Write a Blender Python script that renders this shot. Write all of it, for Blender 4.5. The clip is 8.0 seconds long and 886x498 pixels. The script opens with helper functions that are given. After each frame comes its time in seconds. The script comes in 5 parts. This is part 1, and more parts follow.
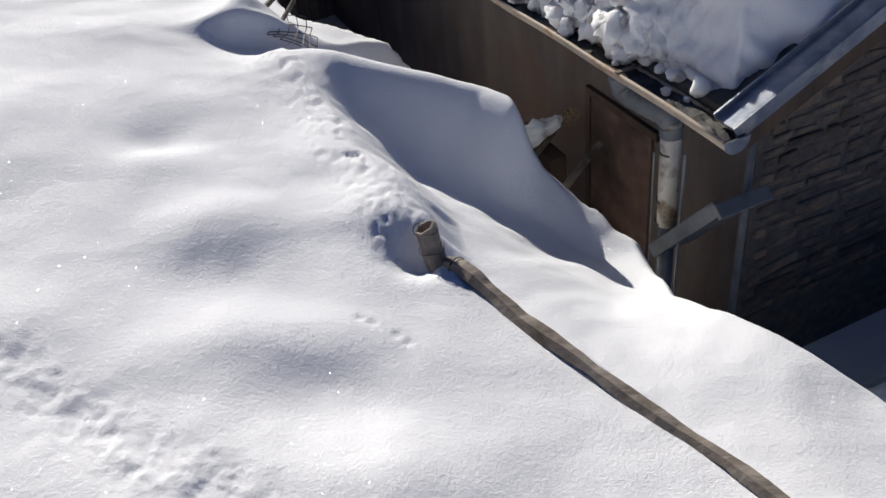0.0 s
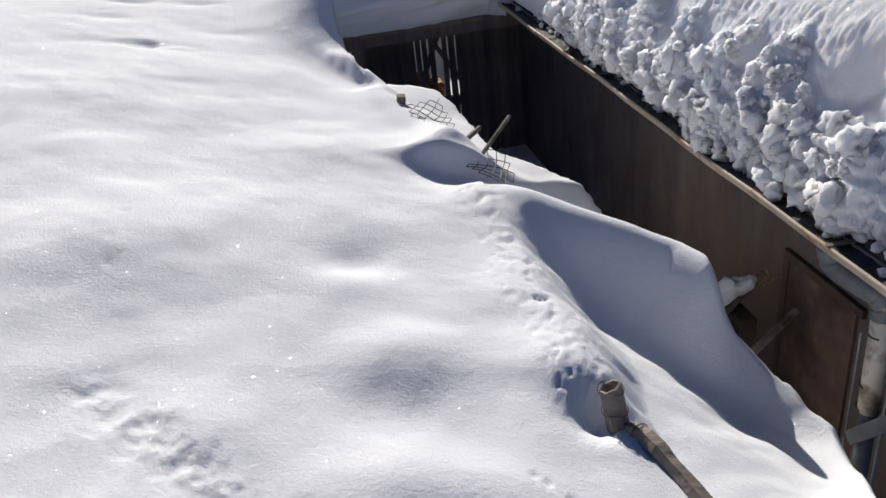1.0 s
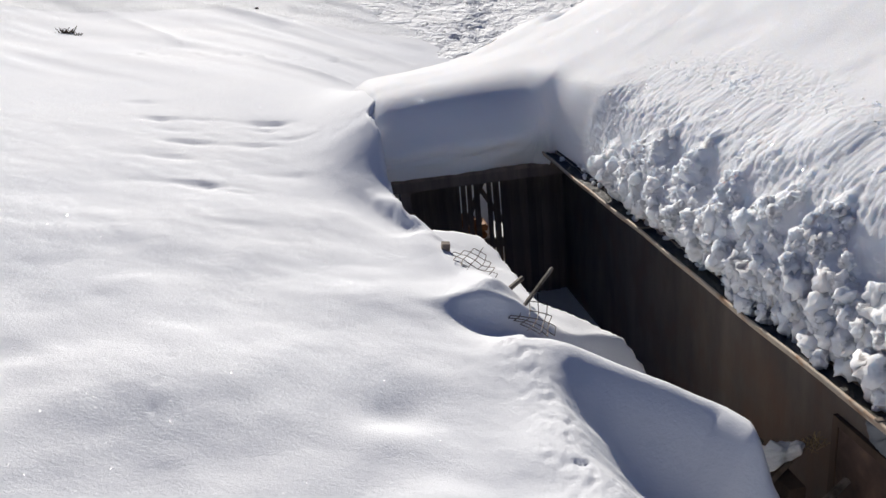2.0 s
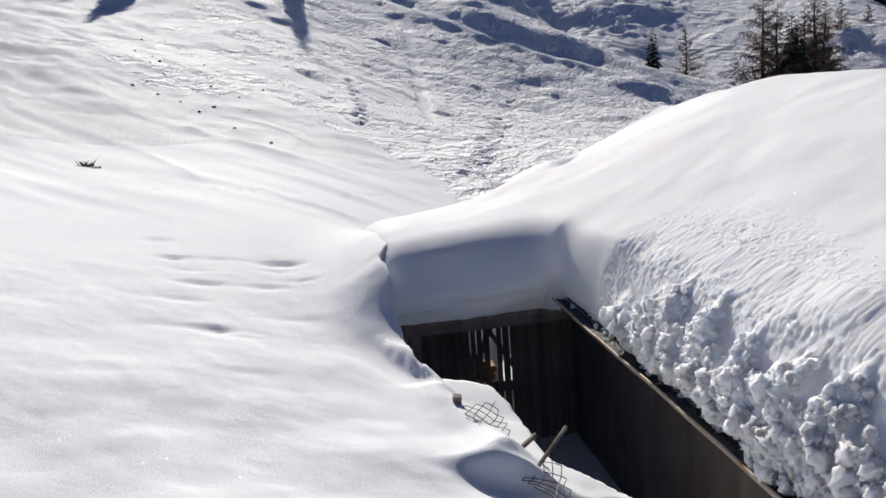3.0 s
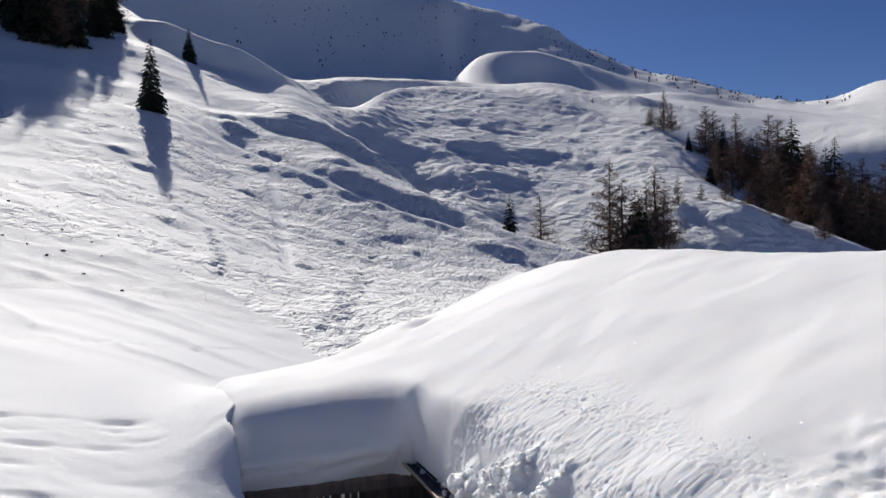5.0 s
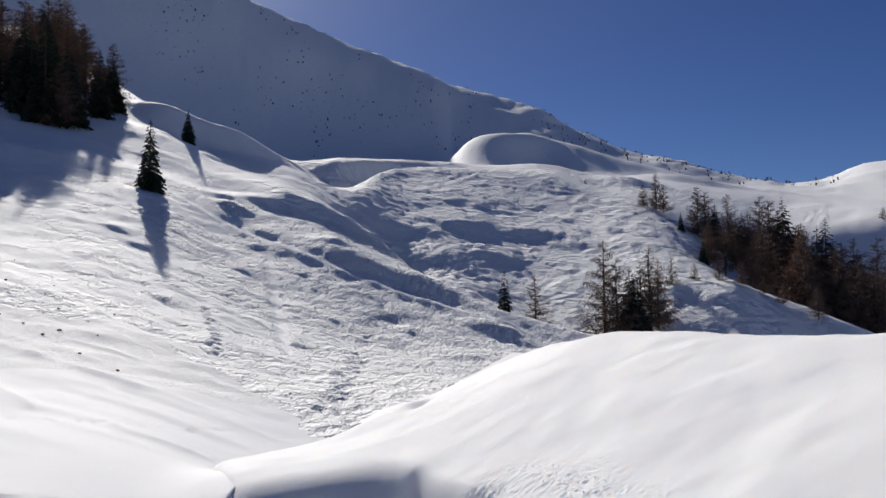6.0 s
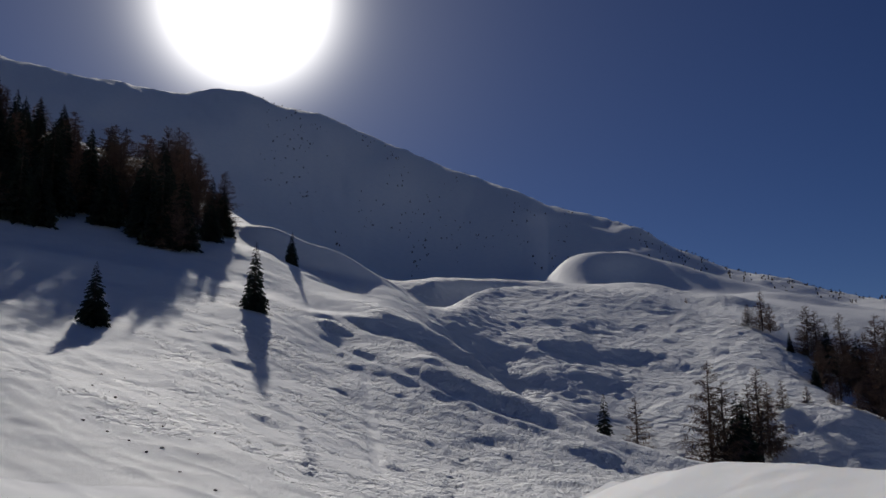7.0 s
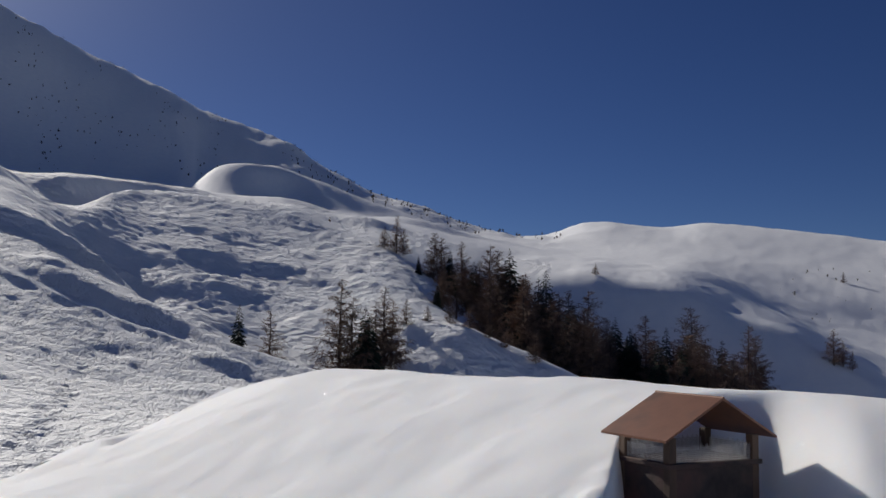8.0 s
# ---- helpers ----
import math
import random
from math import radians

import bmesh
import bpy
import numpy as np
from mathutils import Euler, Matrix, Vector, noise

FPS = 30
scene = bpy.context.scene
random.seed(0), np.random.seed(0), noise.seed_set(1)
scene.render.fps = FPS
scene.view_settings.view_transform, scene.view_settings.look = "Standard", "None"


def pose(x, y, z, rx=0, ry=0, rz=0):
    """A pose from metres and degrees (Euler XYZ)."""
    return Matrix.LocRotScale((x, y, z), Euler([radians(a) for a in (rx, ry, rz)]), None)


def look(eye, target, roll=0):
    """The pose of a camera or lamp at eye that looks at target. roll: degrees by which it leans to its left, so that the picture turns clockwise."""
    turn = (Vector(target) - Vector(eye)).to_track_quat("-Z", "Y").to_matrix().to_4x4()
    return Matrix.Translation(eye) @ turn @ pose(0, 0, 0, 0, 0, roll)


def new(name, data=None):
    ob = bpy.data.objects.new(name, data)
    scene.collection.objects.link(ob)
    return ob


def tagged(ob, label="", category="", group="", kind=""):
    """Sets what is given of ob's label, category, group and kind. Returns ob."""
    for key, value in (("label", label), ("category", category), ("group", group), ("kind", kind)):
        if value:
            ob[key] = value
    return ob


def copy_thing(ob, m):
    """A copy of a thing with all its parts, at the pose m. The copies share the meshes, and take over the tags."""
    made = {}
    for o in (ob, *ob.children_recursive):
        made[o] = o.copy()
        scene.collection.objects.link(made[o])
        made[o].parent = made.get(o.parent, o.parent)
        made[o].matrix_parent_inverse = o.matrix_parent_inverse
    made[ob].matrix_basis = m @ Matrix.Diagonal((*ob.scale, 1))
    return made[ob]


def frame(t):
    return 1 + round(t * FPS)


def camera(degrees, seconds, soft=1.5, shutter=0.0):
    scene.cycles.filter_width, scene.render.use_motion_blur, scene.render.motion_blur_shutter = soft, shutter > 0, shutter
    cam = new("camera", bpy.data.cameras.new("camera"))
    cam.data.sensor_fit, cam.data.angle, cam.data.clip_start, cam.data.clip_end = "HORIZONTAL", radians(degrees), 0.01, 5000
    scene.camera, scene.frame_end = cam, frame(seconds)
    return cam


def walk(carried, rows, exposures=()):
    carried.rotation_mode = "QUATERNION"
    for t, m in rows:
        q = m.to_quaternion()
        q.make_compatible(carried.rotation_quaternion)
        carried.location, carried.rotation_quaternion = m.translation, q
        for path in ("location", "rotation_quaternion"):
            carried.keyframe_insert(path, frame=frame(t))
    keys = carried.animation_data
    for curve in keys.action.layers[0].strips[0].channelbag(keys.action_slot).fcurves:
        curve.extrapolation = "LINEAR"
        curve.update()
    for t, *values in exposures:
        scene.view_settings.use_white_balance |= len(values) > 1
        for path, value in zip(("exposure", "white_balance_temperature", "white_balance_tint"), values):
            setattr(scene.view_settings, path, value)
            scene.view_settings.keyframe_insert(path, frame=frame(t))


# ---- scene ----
cam = camera(54.44, 8.0)
walk(cam, [
    (0.0, look((-0.000, 0.000, -0.000), (-0.344, 7.925, -6.089), -7.32)),
    (0.5, look((-0.130, 0.092, 0.036), (-1.420, 8.361, -5.438), -6.29)),
    (1.0, look((-0.126, 0.090, 0.107), (-2.225, 8.615, -4.680), -6.30)),
    (1.5, look((-0.115, 0.105, 0.182), (-2.447, 8.945, -3.871), -5.49)),
    (1.7, look((-0.113, 0.092, 0.210), (-2.650, 9.004, -3.552), -5.78)),
    (2.8, look((-0.196, 0.148, 0.435), (-2.733, 9.531, -1.917), -3.81)),
    (3.0, look((-0.193, 0.146, 0.477), (-2.791, 9.593, -1.526), -4.15)),
    (3.5, look((-0.182, 0.146, 0.514), (-2.834, 9.710, -0.706), -3.83)),
    (4.0, look((-0.148, 0.160, 0.532), (-2.488, 9.855, -0.195), -2.91)),
    (4.5, look((-0.109, 0.115, 0.571), (-1.598, 9.990, 0.058), -1.12)),
    (4.7, look((-0.099, 0.115, 0.576), (-1.355, 10.026, 0.122), -1.09)),
    (5.8, look((-0.104, -0.116, 0.596), (-0.746, 9.856, 0.981), -1.28)),
    (6.0, look((-0.156, -0.139, 0.620), (-1.055, 9.802, 1.219), -1.08)),
    (6.2, look((-0.176, -0.158, 0.677), (-1.321, 9.745, 1.465), -1.18)),
    (6.5, look((-0.221, -0.198, 0.723), (-1.928, 9.547, 2.177), -1.27)),
    (7.0, look((-0.087, -0.214, 0.674), (-2.046, 9.390, 2.654), -0.32)),
    (7.2, look((0.018, -0.185, 0.684), (-1.165, 9.567, 2.556), 0.12)),
    (7.5, look((0.059, -0.149, 0.654), (0.298, 9.728, 2.204), 0.87)),
    (7.7, look((0.097, -0.130, 0.655), (1.066, 9.728, 2.024), 0.78)),
    (8.0, look((0.167, -0.181, 0.608), (2.208, 9.555, 1.633), 1.21)),
], exposures=((0.0, -.03), (1.5, -.03), (3.5, 0.0), (4.5, 0.0), (5.8, 0.0), (6.5, -.36), (7.0, -.88), (7.4, -.82), (8.0, -.4)))

SUN_BEARING, SUN_HEIGHT = -25.4, 27.0

# ---------------------------------------------------------------- light
sun_way = Vector((math.sin(radians(SUN_BEARING)) * math.cos(radians(SUN_HEIGHT)),
                  math.cos(radians(SUN_BEARING)) * math.cos(radians(SUN_HEIGHT)), math.sin(radians(SUN_HEIGHT))))
sun = new("sun", bpy.data.lights.new("sun", "SUN"))
sun.data.energy, sun.data.angle, sun.data.color = 5.0, radians(.53), (1.0, .945, .87)
sun.matrix_world = look((0, 0, 60), Vector((0, 0, 60)) - sun_way)

world = bpy.data.worlds.new("sky")
scene.world = world
world.use_nodes = True
wn, wl = world.node_tree.nodes, world.node_tree.links
wn.clear()
sky = wn.new("ShaderNodeTexSky")
sky.sky_type, sky.sun_disc = "NISHITA", False
sky.sun_elevation, sky.sun_rotation = radians(SUN_HEIGHT), radians(SUN_BEARING)
sky.altitude, sky.air_density, sky.dust_density, sky.ozone_density = 2300, .8, .1, 4.0
sky_light = wn.new("ShaderNodeBackground")
sky_light.inputs["Strength"].default_value = .051
deep_blue = wn.new("ShaderNodeHueSaturation")
deep_blue.inputs["Saturation"].default_value, deep_blue.inputs["Hue"].default_value = 1.14, .515
wl.new(sky.outputs["Color"], deep_blue.inputs["Color"])
wl.new(deep_blue.outputs[0], sky_light.inputs["Color"])
# the sun's aureole, with a wider glow painted into the sky for lens bloom
coord = wn.new("ShaderNodeTexCoord")
dot = wn.new("ShaderNodeVectorMath")
dot.operation = "DOT_PRODUCT"
dot.inputs[1].default_value = sun_way
wl.new(coord.outputs["Generated"], dot.inputs[0])
positive = wn.new("ShaderNodeMath")
positive.operation = "MAXIMUM"
positive.inputs[1].default_value = 0.0
wl.new(dot.outputs["Value"], positive.inputs[0])
total = None
for power, strength in ((2200, 60.0), (520, 12.0), (240, .9), (50, .2), (8, .055)):
    raised = wn.new("ShaderNodeMath")
    raised.operation = "POWER"
    raised.inputs[1].default_value = power
    wl.new(positive.outputs[0], raised.inputs[0])
    scaled = wn.new("ShaderNodeMath")
    scaled.operation = "MULTIPLY"
    scaled.inputs[1].default_value = strength
    wl.new(raised.outputs[0], scaled.inputs[0])
    if total is None:
        total = scaled
    else:
        both = wn.new("ShaderNodeMath")
        wl.new(total.outputs[0], both.inputs[0])
        wl.new(scaled.outputs[0], both.inputs[1])
        total = both
aureole_bloom = wn.new("ShaderNodeBackground")
aureole_bloom.inputs["Color"].default_value = (1.0, .97, .92, 1)
wl.new(total.outputs[0], aureole_bloom.inputs["Strength"])
added = wn.new("ShaderNodeAddShader")
wl.new(sky_light.outputs[0], added.inputs[0])
wl.new(aureole_bloom.outputs[0], added.inputs[1])
out = wn.new("ShaderNodeOutputWorld")
wl.new(added.outputs[0], out.inputs["Surface"])


# ---------------------------------------------------------------- materials
def mix_colour(nt, fac, a, b):
    node = nt.nodes.new("ShaderNodeMix")
    node.data_type = "RGBA"
    for value, socket in ((fac, node.inputs["Factor"]), (a, node.inputs["A"]), (b, node.inputs["B"])):
        if isinstance(value, bpy.types.NodeSocket):
            nt.links.new(value, socket)
        elif isinstance(value, tuple):
            socket.default_value = (*value, 1)
        else:
            socket.default_value = value
    return node.outputs["Result"]


def noise_socket(nt, scale, detail=4, rough=.55, stretch=(1, 1, 1), lo=.3, hi=.7):
    place = nt.nodes.new("ShaderNodeTexCoord")
    mapping = nt.nodes.new("ShaderNodeMapping")
    mapping.inputs["Scale"].default_value = stretch
    nt.links.new(place.outputs["Object"], mapping.inputs["Vector"])
    tex = nt.nodes.new("ShaderNodeTexNoise")
    tex.inputs["Scale"].default_value, tex.inputs["Detail"].default_value, tex.inputs["Roughness"].default_value = scale, detail, rough
    nt.links.new(mapping.outputs[0], tex.inputs["Vector"])
    span = nt.nodes.new("ShaderNodeMapRange")
    span.inputs["From Min"].default_value, span.inputs["From Max"].default_value = lo, hi
    nt.links.new(tex.outputs["Fac"], span.inputs["Value"])
    return span.outputs[0]


def bump(nt, shader, layers):
    """Layers of (height socket, depth in metres)."""
    normal = None
    for height, depth in layers:
        node = nt.nodes.new("ShaderNodeBump")
        node.inputs["Strength"].default_value, node.inputs["Distance"].default_value = 1.0, depth
        nt.links.new(height, node.inputs["Height"])
        if normal:
            nt.links.new(normal, node.inputs["Normal"])
        normal = node.outputs[0]
    nt.links.new(normal, shader.inputs["Normal"])


def surface(name, dark, light, rough=.7, scale=8, metal=0.0, stretch=(1, 1, 1), depth=.004, stain=None, stain_scale=1.5, vary=.0):
    mat = bpy.data.materials.new(name)
    mat.use_nodes = True
    nt = mat.node_tree
    shader = nt.nodes["Principled BSDF"]
    grain = noise_socket(nt, scale, 5, .6, stretch)
    colour = mix_colour(nt, grain, dark, light)
    if stain:
        colour = mix_colour(nt, noise_socket(nt, stain_scale, 4, .6, lo=.48, hi=.68), colour, stain)
    if vary:
        info = nt.nodes.new("ShaderNodeObjectInfo")
        hsv = nt.nodes.new("ShaderNodeHueSaturation")
        span = nt.nodes.new("ShaderNodeMapRange")
        span.inputs["To Min"].default_value, span.inputs["To Max"].default_value = 1 - vary, 1 + vary
        nt.links.new(info.outputs["Random"], span.inputs["Value"])
        nt.links.new(span.outputs[0], hsv.inputs["Value"])
        nt.links.new(colour, hsv.inputs["Color"])
        colour = hsv.outputs[0]
    nt.links.new(colour, shader.inputs["Base Color"])
    shader.inputs["Metallic"].default_value = metal
    shader.inputs["Roughness"].default_value = rough
    bump(nt, shader, [(noise_socket(nt, scale * 4, 4, .6, stretch), depth * .4), (grain, depth)])
    return mat


def snow_surface(name, fine=.004, coarse=.03, ripple=0.0, sparkle=190, gloss=.08, deep=0.0):
    mat = bpy.data.materials.new(name)
    mat.use_nodes = True
    nt = mat.node_tree
    shader = nt.nodes["Principled BSDF"]
    tone = noise_socket(nt, .35, 4)
    colour = mix_colour(nt, tone, (.84, .86, .89), (.90, .91, .92))
    nt.links.new(colour, shader.inputs["Base Color"])
    shader.inputs["Roughness"].default_value = .8
    shader.inputs["Specular IOR Level"].default_value = gloss
    if deep:
        # light seeps a few centimetres into loose snow
        shader.inputs["Subsurface Weight"].default_value, shader.inputs["Subsurface Scale"].default_value = deep, .08
        shader.inputs["Subsurface Radius"].default_value = (.8, .9, 1.0)
    layers = [(noise_socket(nt, 6, 4, .6), coarse * .3), (noise_socket(nt, 60, 3, .7), fine), (noise_socket(nt, 230, 2, .6), fine * .4)]
    if ripple:
        layers.insert(0, (noise_socket(nt, .22, 5, .65, (1, .35, 1)), ripple))
    bump(nt, shader, layers)
    if sparkle:
        # single crystals that mirror the sun: sparse, glossy facets with their own tilt
        place = nt.nodes.new("ShaderNodeTexCoord")
        cells = nt.nodes.new("ShaderNodeTexVoronoi")
        cells.inputs["Scale"].default_value = sparkle
        nt.links.new(place.outputs["Object"], cells.inputs["Vector"])
        near = nt.nodes.new("ShaderNodeMath")
        near.operation, near.inputs[1].default_value = "LESS_THAN", .34
        nt.links.new(cells.outputs["Distance"], near.inputs[0])
        split = nt.nodes.new("ShaderNodeSeparateColor")
        nt.links.new(cells.outputs["Color"], split.inputs[0])
        rare = nt.nodes.new("ShaderNodeMath")
        rare.operation, rare.inputs[1].default_value = "GREATER_THAN", .984
        nt.links.new(split.outputs[0], rare.inputs[0])
        both = nt.nodes.new("ShaderNodeMath")
        both.operation = "MULTIPLY"
        nt.links.new(near.outputs[0], both.inputs[0])
        nt.links.new(rare.outputs[0], both.inputs[1])
        tilt = nt.nodes.new("ShaderNodeVectorMath")
        tilt.operation = "SUBTRACT"
        tilt.inputs[1].default_value = (.5, .5, .5)
        lean = nt.nodes.new("ShaderNodeCombineXYZ")
        lean.inputs[2].default_value = .5
        nt.links.new(split.outputs[1], lean.inputs[0])
        nt.links.new(split.outputs[2], lean.inputs[1])
        nt.links.new(lean.outputs[0], tilt.inputs[0])
        push = nt.nodes.new("ShaderNodeVectorMath")
        push.operation = "SCALE"
        push.inputs["Scale"].default_value = .9
        nt.links.new(tilt.outputs[0], push.inputs[0])
        geo = nt.nodes.new("ShaderNodeNewGeometry")
        add = nt.nodes.new("ShaderNodeVectorMath")
        nt.links.new(geo.outputs["Normal"], add.inputs[0])
        nt.links.new(push.outputs[0], add.inputs[1])
        unit = nt.nodes.new("ShaderNodeVectorMath")
        unit.operation = "NORMALIZE"
        nt.links.new(add.outputs[0], unit.inputs[0])
        gloss = nt.nodes.new("ShaderNodeBsdfGlossy")
        gloss.inputs["Roughness"].default_value = .25
        nt.links.new(unit.outputs[0], gloss.inputs["Normal"])
        shine = nt.nodes.new("ShaderNodeCombineColor")
        for channel in range(3):
            nt.links.new(both.outputs[0], shine.inputs[channel])
        nt.links.new(shine.outputs[0], gloss.inputs["Color"])
        blend = nt.nodes.new("ShaderNodeAddShader")
        nt.links.new(shader.outputs[0], blend.inputs[0])
        nt.links.new(gloss.outputs[0], blend.inputs[1])
        nt.links.new(blend.outputs[0], nt.nodes["Material Output"].inputs["Surface"])
    return mat


SNOW = snow_surface("fresh_snow", .0013, .010)
ROOF_SNOW = snow_surface("roof_snow", .0015, .004, 0, 200, deep=.75)
FAR_SNOW = snow_surface("valley_snow", .008, .05, .07, sparkle=0, gloss=.5)


def marked_snow(name, skis):
    """Snow full of foot marks, or of the curved grooves of skis."""
    mat = bpy.data.materials.new(name)
    mat.use_nodes = True
    nt = mat.node_tree
    shader = nt.nodes["Principled BSDF"]
    nt.links.new(mix_colour(nt, noise_socket(nt, .35, 4), (.84, .86, .89), (.90, .91, .92)), shader.inputs["Base Color"])
    shader.inputs["Roughness"].default_value, shader.inputs["Specular IOR Level"].default_value = .8, .5
    if skis:
        layers = [(noise_socket(nt, .16, 5, .6), .22)]
        for turn, size, bent, depth in ((20, .10, 9, .18), (-55, .13, 11, .16), (75, .17, 14, .11)):
            place = nt.nodes.new("ShaderNodeTexCoord")
            mapping = nt.nodes.new("ShaderNodeMapping")
            mapping.inputs["Rotation"].default_value = (0, 0, radians(turn))
            nt.links.new(place.outputs["Object"], mapping.inputs["Vector"])
            bands = nt.nodes.new("ShaderNodeTexWave")
            bands.inputs["Scale"].default_value, bands.inputs["Distortion"].default_value = size, bent
            bands.inputs["Detail"].default_value, bands.inputs["Detail Scale"].default_value = 3, .8
            nt.links.new(mapping.outputs[0], bands.inputs["Vector"])
            some = nt.nodes.new("ShaderNodeMath")
            some.operation = "MULTIPLY"
            nt.links.new(bands.outputs["Fac"], some.inputs[0])
            nt.links.new(noise_socket(nt, .12, 3, .6, (1, 1, 1 + .01 * turn), lo=.42, hi=.58), some.inputs[1])
            layers.append((some.outputs[0], depth))
        layers.append((noise_socket(nt, 1.6, 4, .65), .16))
    else:
        layers = [(noise_socket(nt, .5, 4, .6), .20), (noise_socket(nt, 1.5, 4, .62, (1, .45, 1), lo=.36, hi=.58), .17), (noise_socket(nt, 2.3, 2, .5, (1, .6, 1), lo=.30, hi=.38), .20), (noise_socket(nt, 5, 3, .6), .04)]
    bump(nt, shader, layers)
    return mat


TRODDEN_SNOW = marked_snow("trodden_snow", False)
SKIED_SNOW = marked_snow("skied_snow", True)
STONE = surface("rubble_stone", (.07, .062, .055), (.19, .165, .14), .85, 9, depth=.008, stain=(.22, .13, .07), vary=.35)
PLASTER = surface("brown_plaster", (.105, .087, .077), (.20, .165, .14), .9, 3, stretch=(1, 1, .3), depth=.006, stain=(.17, .11, .08), stain_scale=1.2)
MORTAR = surface("old_mortar", (.09, .08, .07), (.17, .15, .13), .95, 14, depth=.006)
OLD_WOOD = surface("weathered_wood", (.10, .075, .055), (.24, .19, .145), .8, 7, stretch=(1, 1, .12), depth=.003, vary=.2)
DARK_WOOD = surface("sun_darkened_wood", (.05, .033, .024), (.12, .077, .053), .8, 7, stretch=(1, 1, .12), depth=.003, vary=.25)
GREY_WOOD = surface("grey_driftwood", (.16, .135, .11), (.36, .31, .26), .85, 10, stretch=(.3, 1, 1), depth=.004, stain=(.10, .08, .06), stain_scale=5)
SHED_WOOD = surface("black_old_boards", (.13, .10, .085), (.27, .21, .175), .85, 7, stretch=(1, 1, .12), depth=.003, vary=.25)
RUSTY_DOOR = surface("rusty_sheet", (.13, .08, .062), (.23, .145, .108), .75, 5, metal=.15, depth=.002, stain=(.04, .03, .028))
GUTTER_TIN = surface("gutter_tin", (.40, .33, .25), (.62, .54, .43), .7, 6, metal=.1, depth=.001, stain=(.33, .17, .08), stain_scale=6)
ZINC = surface("zinc_sheet", (.20, .23, .28), (.40, .44, .50), .42, 5, metal=.7, depth=.001, stain=(.50, .51, .52), stain_scale=7)
PIPE_WHITE = surface("cream_pipe", (.68, .63, .52), (.84, .80, .70), .5, 6, depth=.001, stain=(.30, .22, .13), stain_scale=9)
PIPE_GREY = surface("grey_pipe", (.10, .11, .12), (.20, .21, .22), .5, 6, depth=.001)
SLATE = surface("dark_roof_slate", (.035, .035, .04), (.10, .095, .09), .8, 6, depth=.004, stain=(.06, .055, .03))
COPPER_ROOF = surface("brown_sheet_roof", (.15, .060, .032), (.21, .088, .048), .5, 3, metal=.25, depth=.001, stain=(.11, .05, .03), stain_scale=3)
# base colour lowered to put the chimney's shaded look into the material
CHIMNEY_WALL = surface("shaded_render", (.03, .025, .024), (.075, .058, .052), .85, 6, depth=.003, stain=(.10, .05, .04))
IRON = surface("rusty_wire", (.08, .07, .065), (.20, .16, .13), .6, 20, metal=.6, depth=.0005)
FIREWOOD = surface("split_larch_wood", (.24, .10, .04), (.42, .20, .09), .8, 12, depth=.002, vary=.3)
GALVANISED = surface("galvanised_wire", (.40, .40, .40), (.62, .62, .61), .5, 20, metal=.3, depth=.0005)
STRAW = surface("dry_straw", (.30, .21, .10), (.50, .38, .20), .85, 20, depth=.001)
BARK = surface("larch_bark", (.045, .032, .026), (.11, .080, .065), .9, 3, depth=.02)
TWIG = surface("bare_larch_twigs", (.13, .08, .056), (.24, .15, .105), .9, .6, depth=.01, vary=.25)
NEEDLE = surface("spruce_needles", (.014, .022, .014), (.040, .052, .032), .85, .8, depth=.01, vary=.25)
ROCK = surface("dark_rock", (.06, .05, .045), (.16, .135, .115), .9, 6, depth=.02)
SHRUB = surface("brown_heath", (.05, .035, .022), (.13, .095, .06), .9, 4, depth=.004)


# ---------------------------------------------------------------- mesh helpers
def mesh_object(name, bm, material, smooth=False):
    data = bpy.data.meshes.new(name)
    bm.to_mesh(data)
    bm.free()
    data.materials.append(material)
    if smooth:
        data.polygons.foreach_set("use_smooth", [True] * len(data.polygons))
    return new(name, data)


def part(name, bm, material, parent, label="", smooth=False):
    ob = mesh_object(name, bm, material, smooth)
    ob.parent = parent
    return tagged(ob, label)


def thing(name, label, category, at=(0, 0, 0), turn=0.0, group="", kind=""):
    ob = new(name)
    ob.matrix_world = pose(*at, 0, 0, turn)
    ob.empty_display_size = .1
    return tagged(ob, label, category, group, kind)


def box(bm, lo, hi, bevel=0.0, m=None):
    made = bmesh.ops.create_cube(bm, size=1.0)
    size = [b - a for a, b in zip(lo, hi)]
    mid = [(a + b) / 2 for a, b in zip(lo, hi)]
    place = Matrix.Translation(mid) @ Matrix.Diagonal((*size, 1))
    bmesh.ops.transform(bm, matrix=(m @ place) if m else place, verts=made["verts"])
    if bevel:
        edges = list({e for v in made["verts"] for e in v.link_edges})
        bmesh.ops.bevel(bm, geom=edges, offset=bevel, segments=2, affect="EDGES", profile=.6)
    return bm


def tube(bm, points, radii, sides=10, capped=True):
    """A round bar through the points."""
    points = [Vector(p) for p in points]
    if not hasattr(radii, "__len__"):
        radii = [radii] * len(points)
    rings = []
    up = Vector((0, 0, 1))
    for k, p in enumerate(points):
        way = (points[min(k + 1, len(points) - 1)] - points[max(k - 1, 0)]).normalized()
        a = way.cross(up if abs(way.dot(up)) < .95 else Vector((1, 0, 0))).normalized()
        b = way.cross(a)
        rings.append([bm.verts.new(p + (a * math.cos(2 * math.pi * s / sides) + b * math.sin(2 * math.pi * s / sides)) * radii[k]) for s in range(sides)])
    for one, two in zip(rings, rings[1:]):
        for s in range(sides):
            bm.faces.new((one[s], one[(s + 1) % sides], two[(s + 1) % sides], two[s]))
    if capped:
        bm.faces.new(rings[0][::-1])
        bm.faces.new(rings[-1])
    return bm


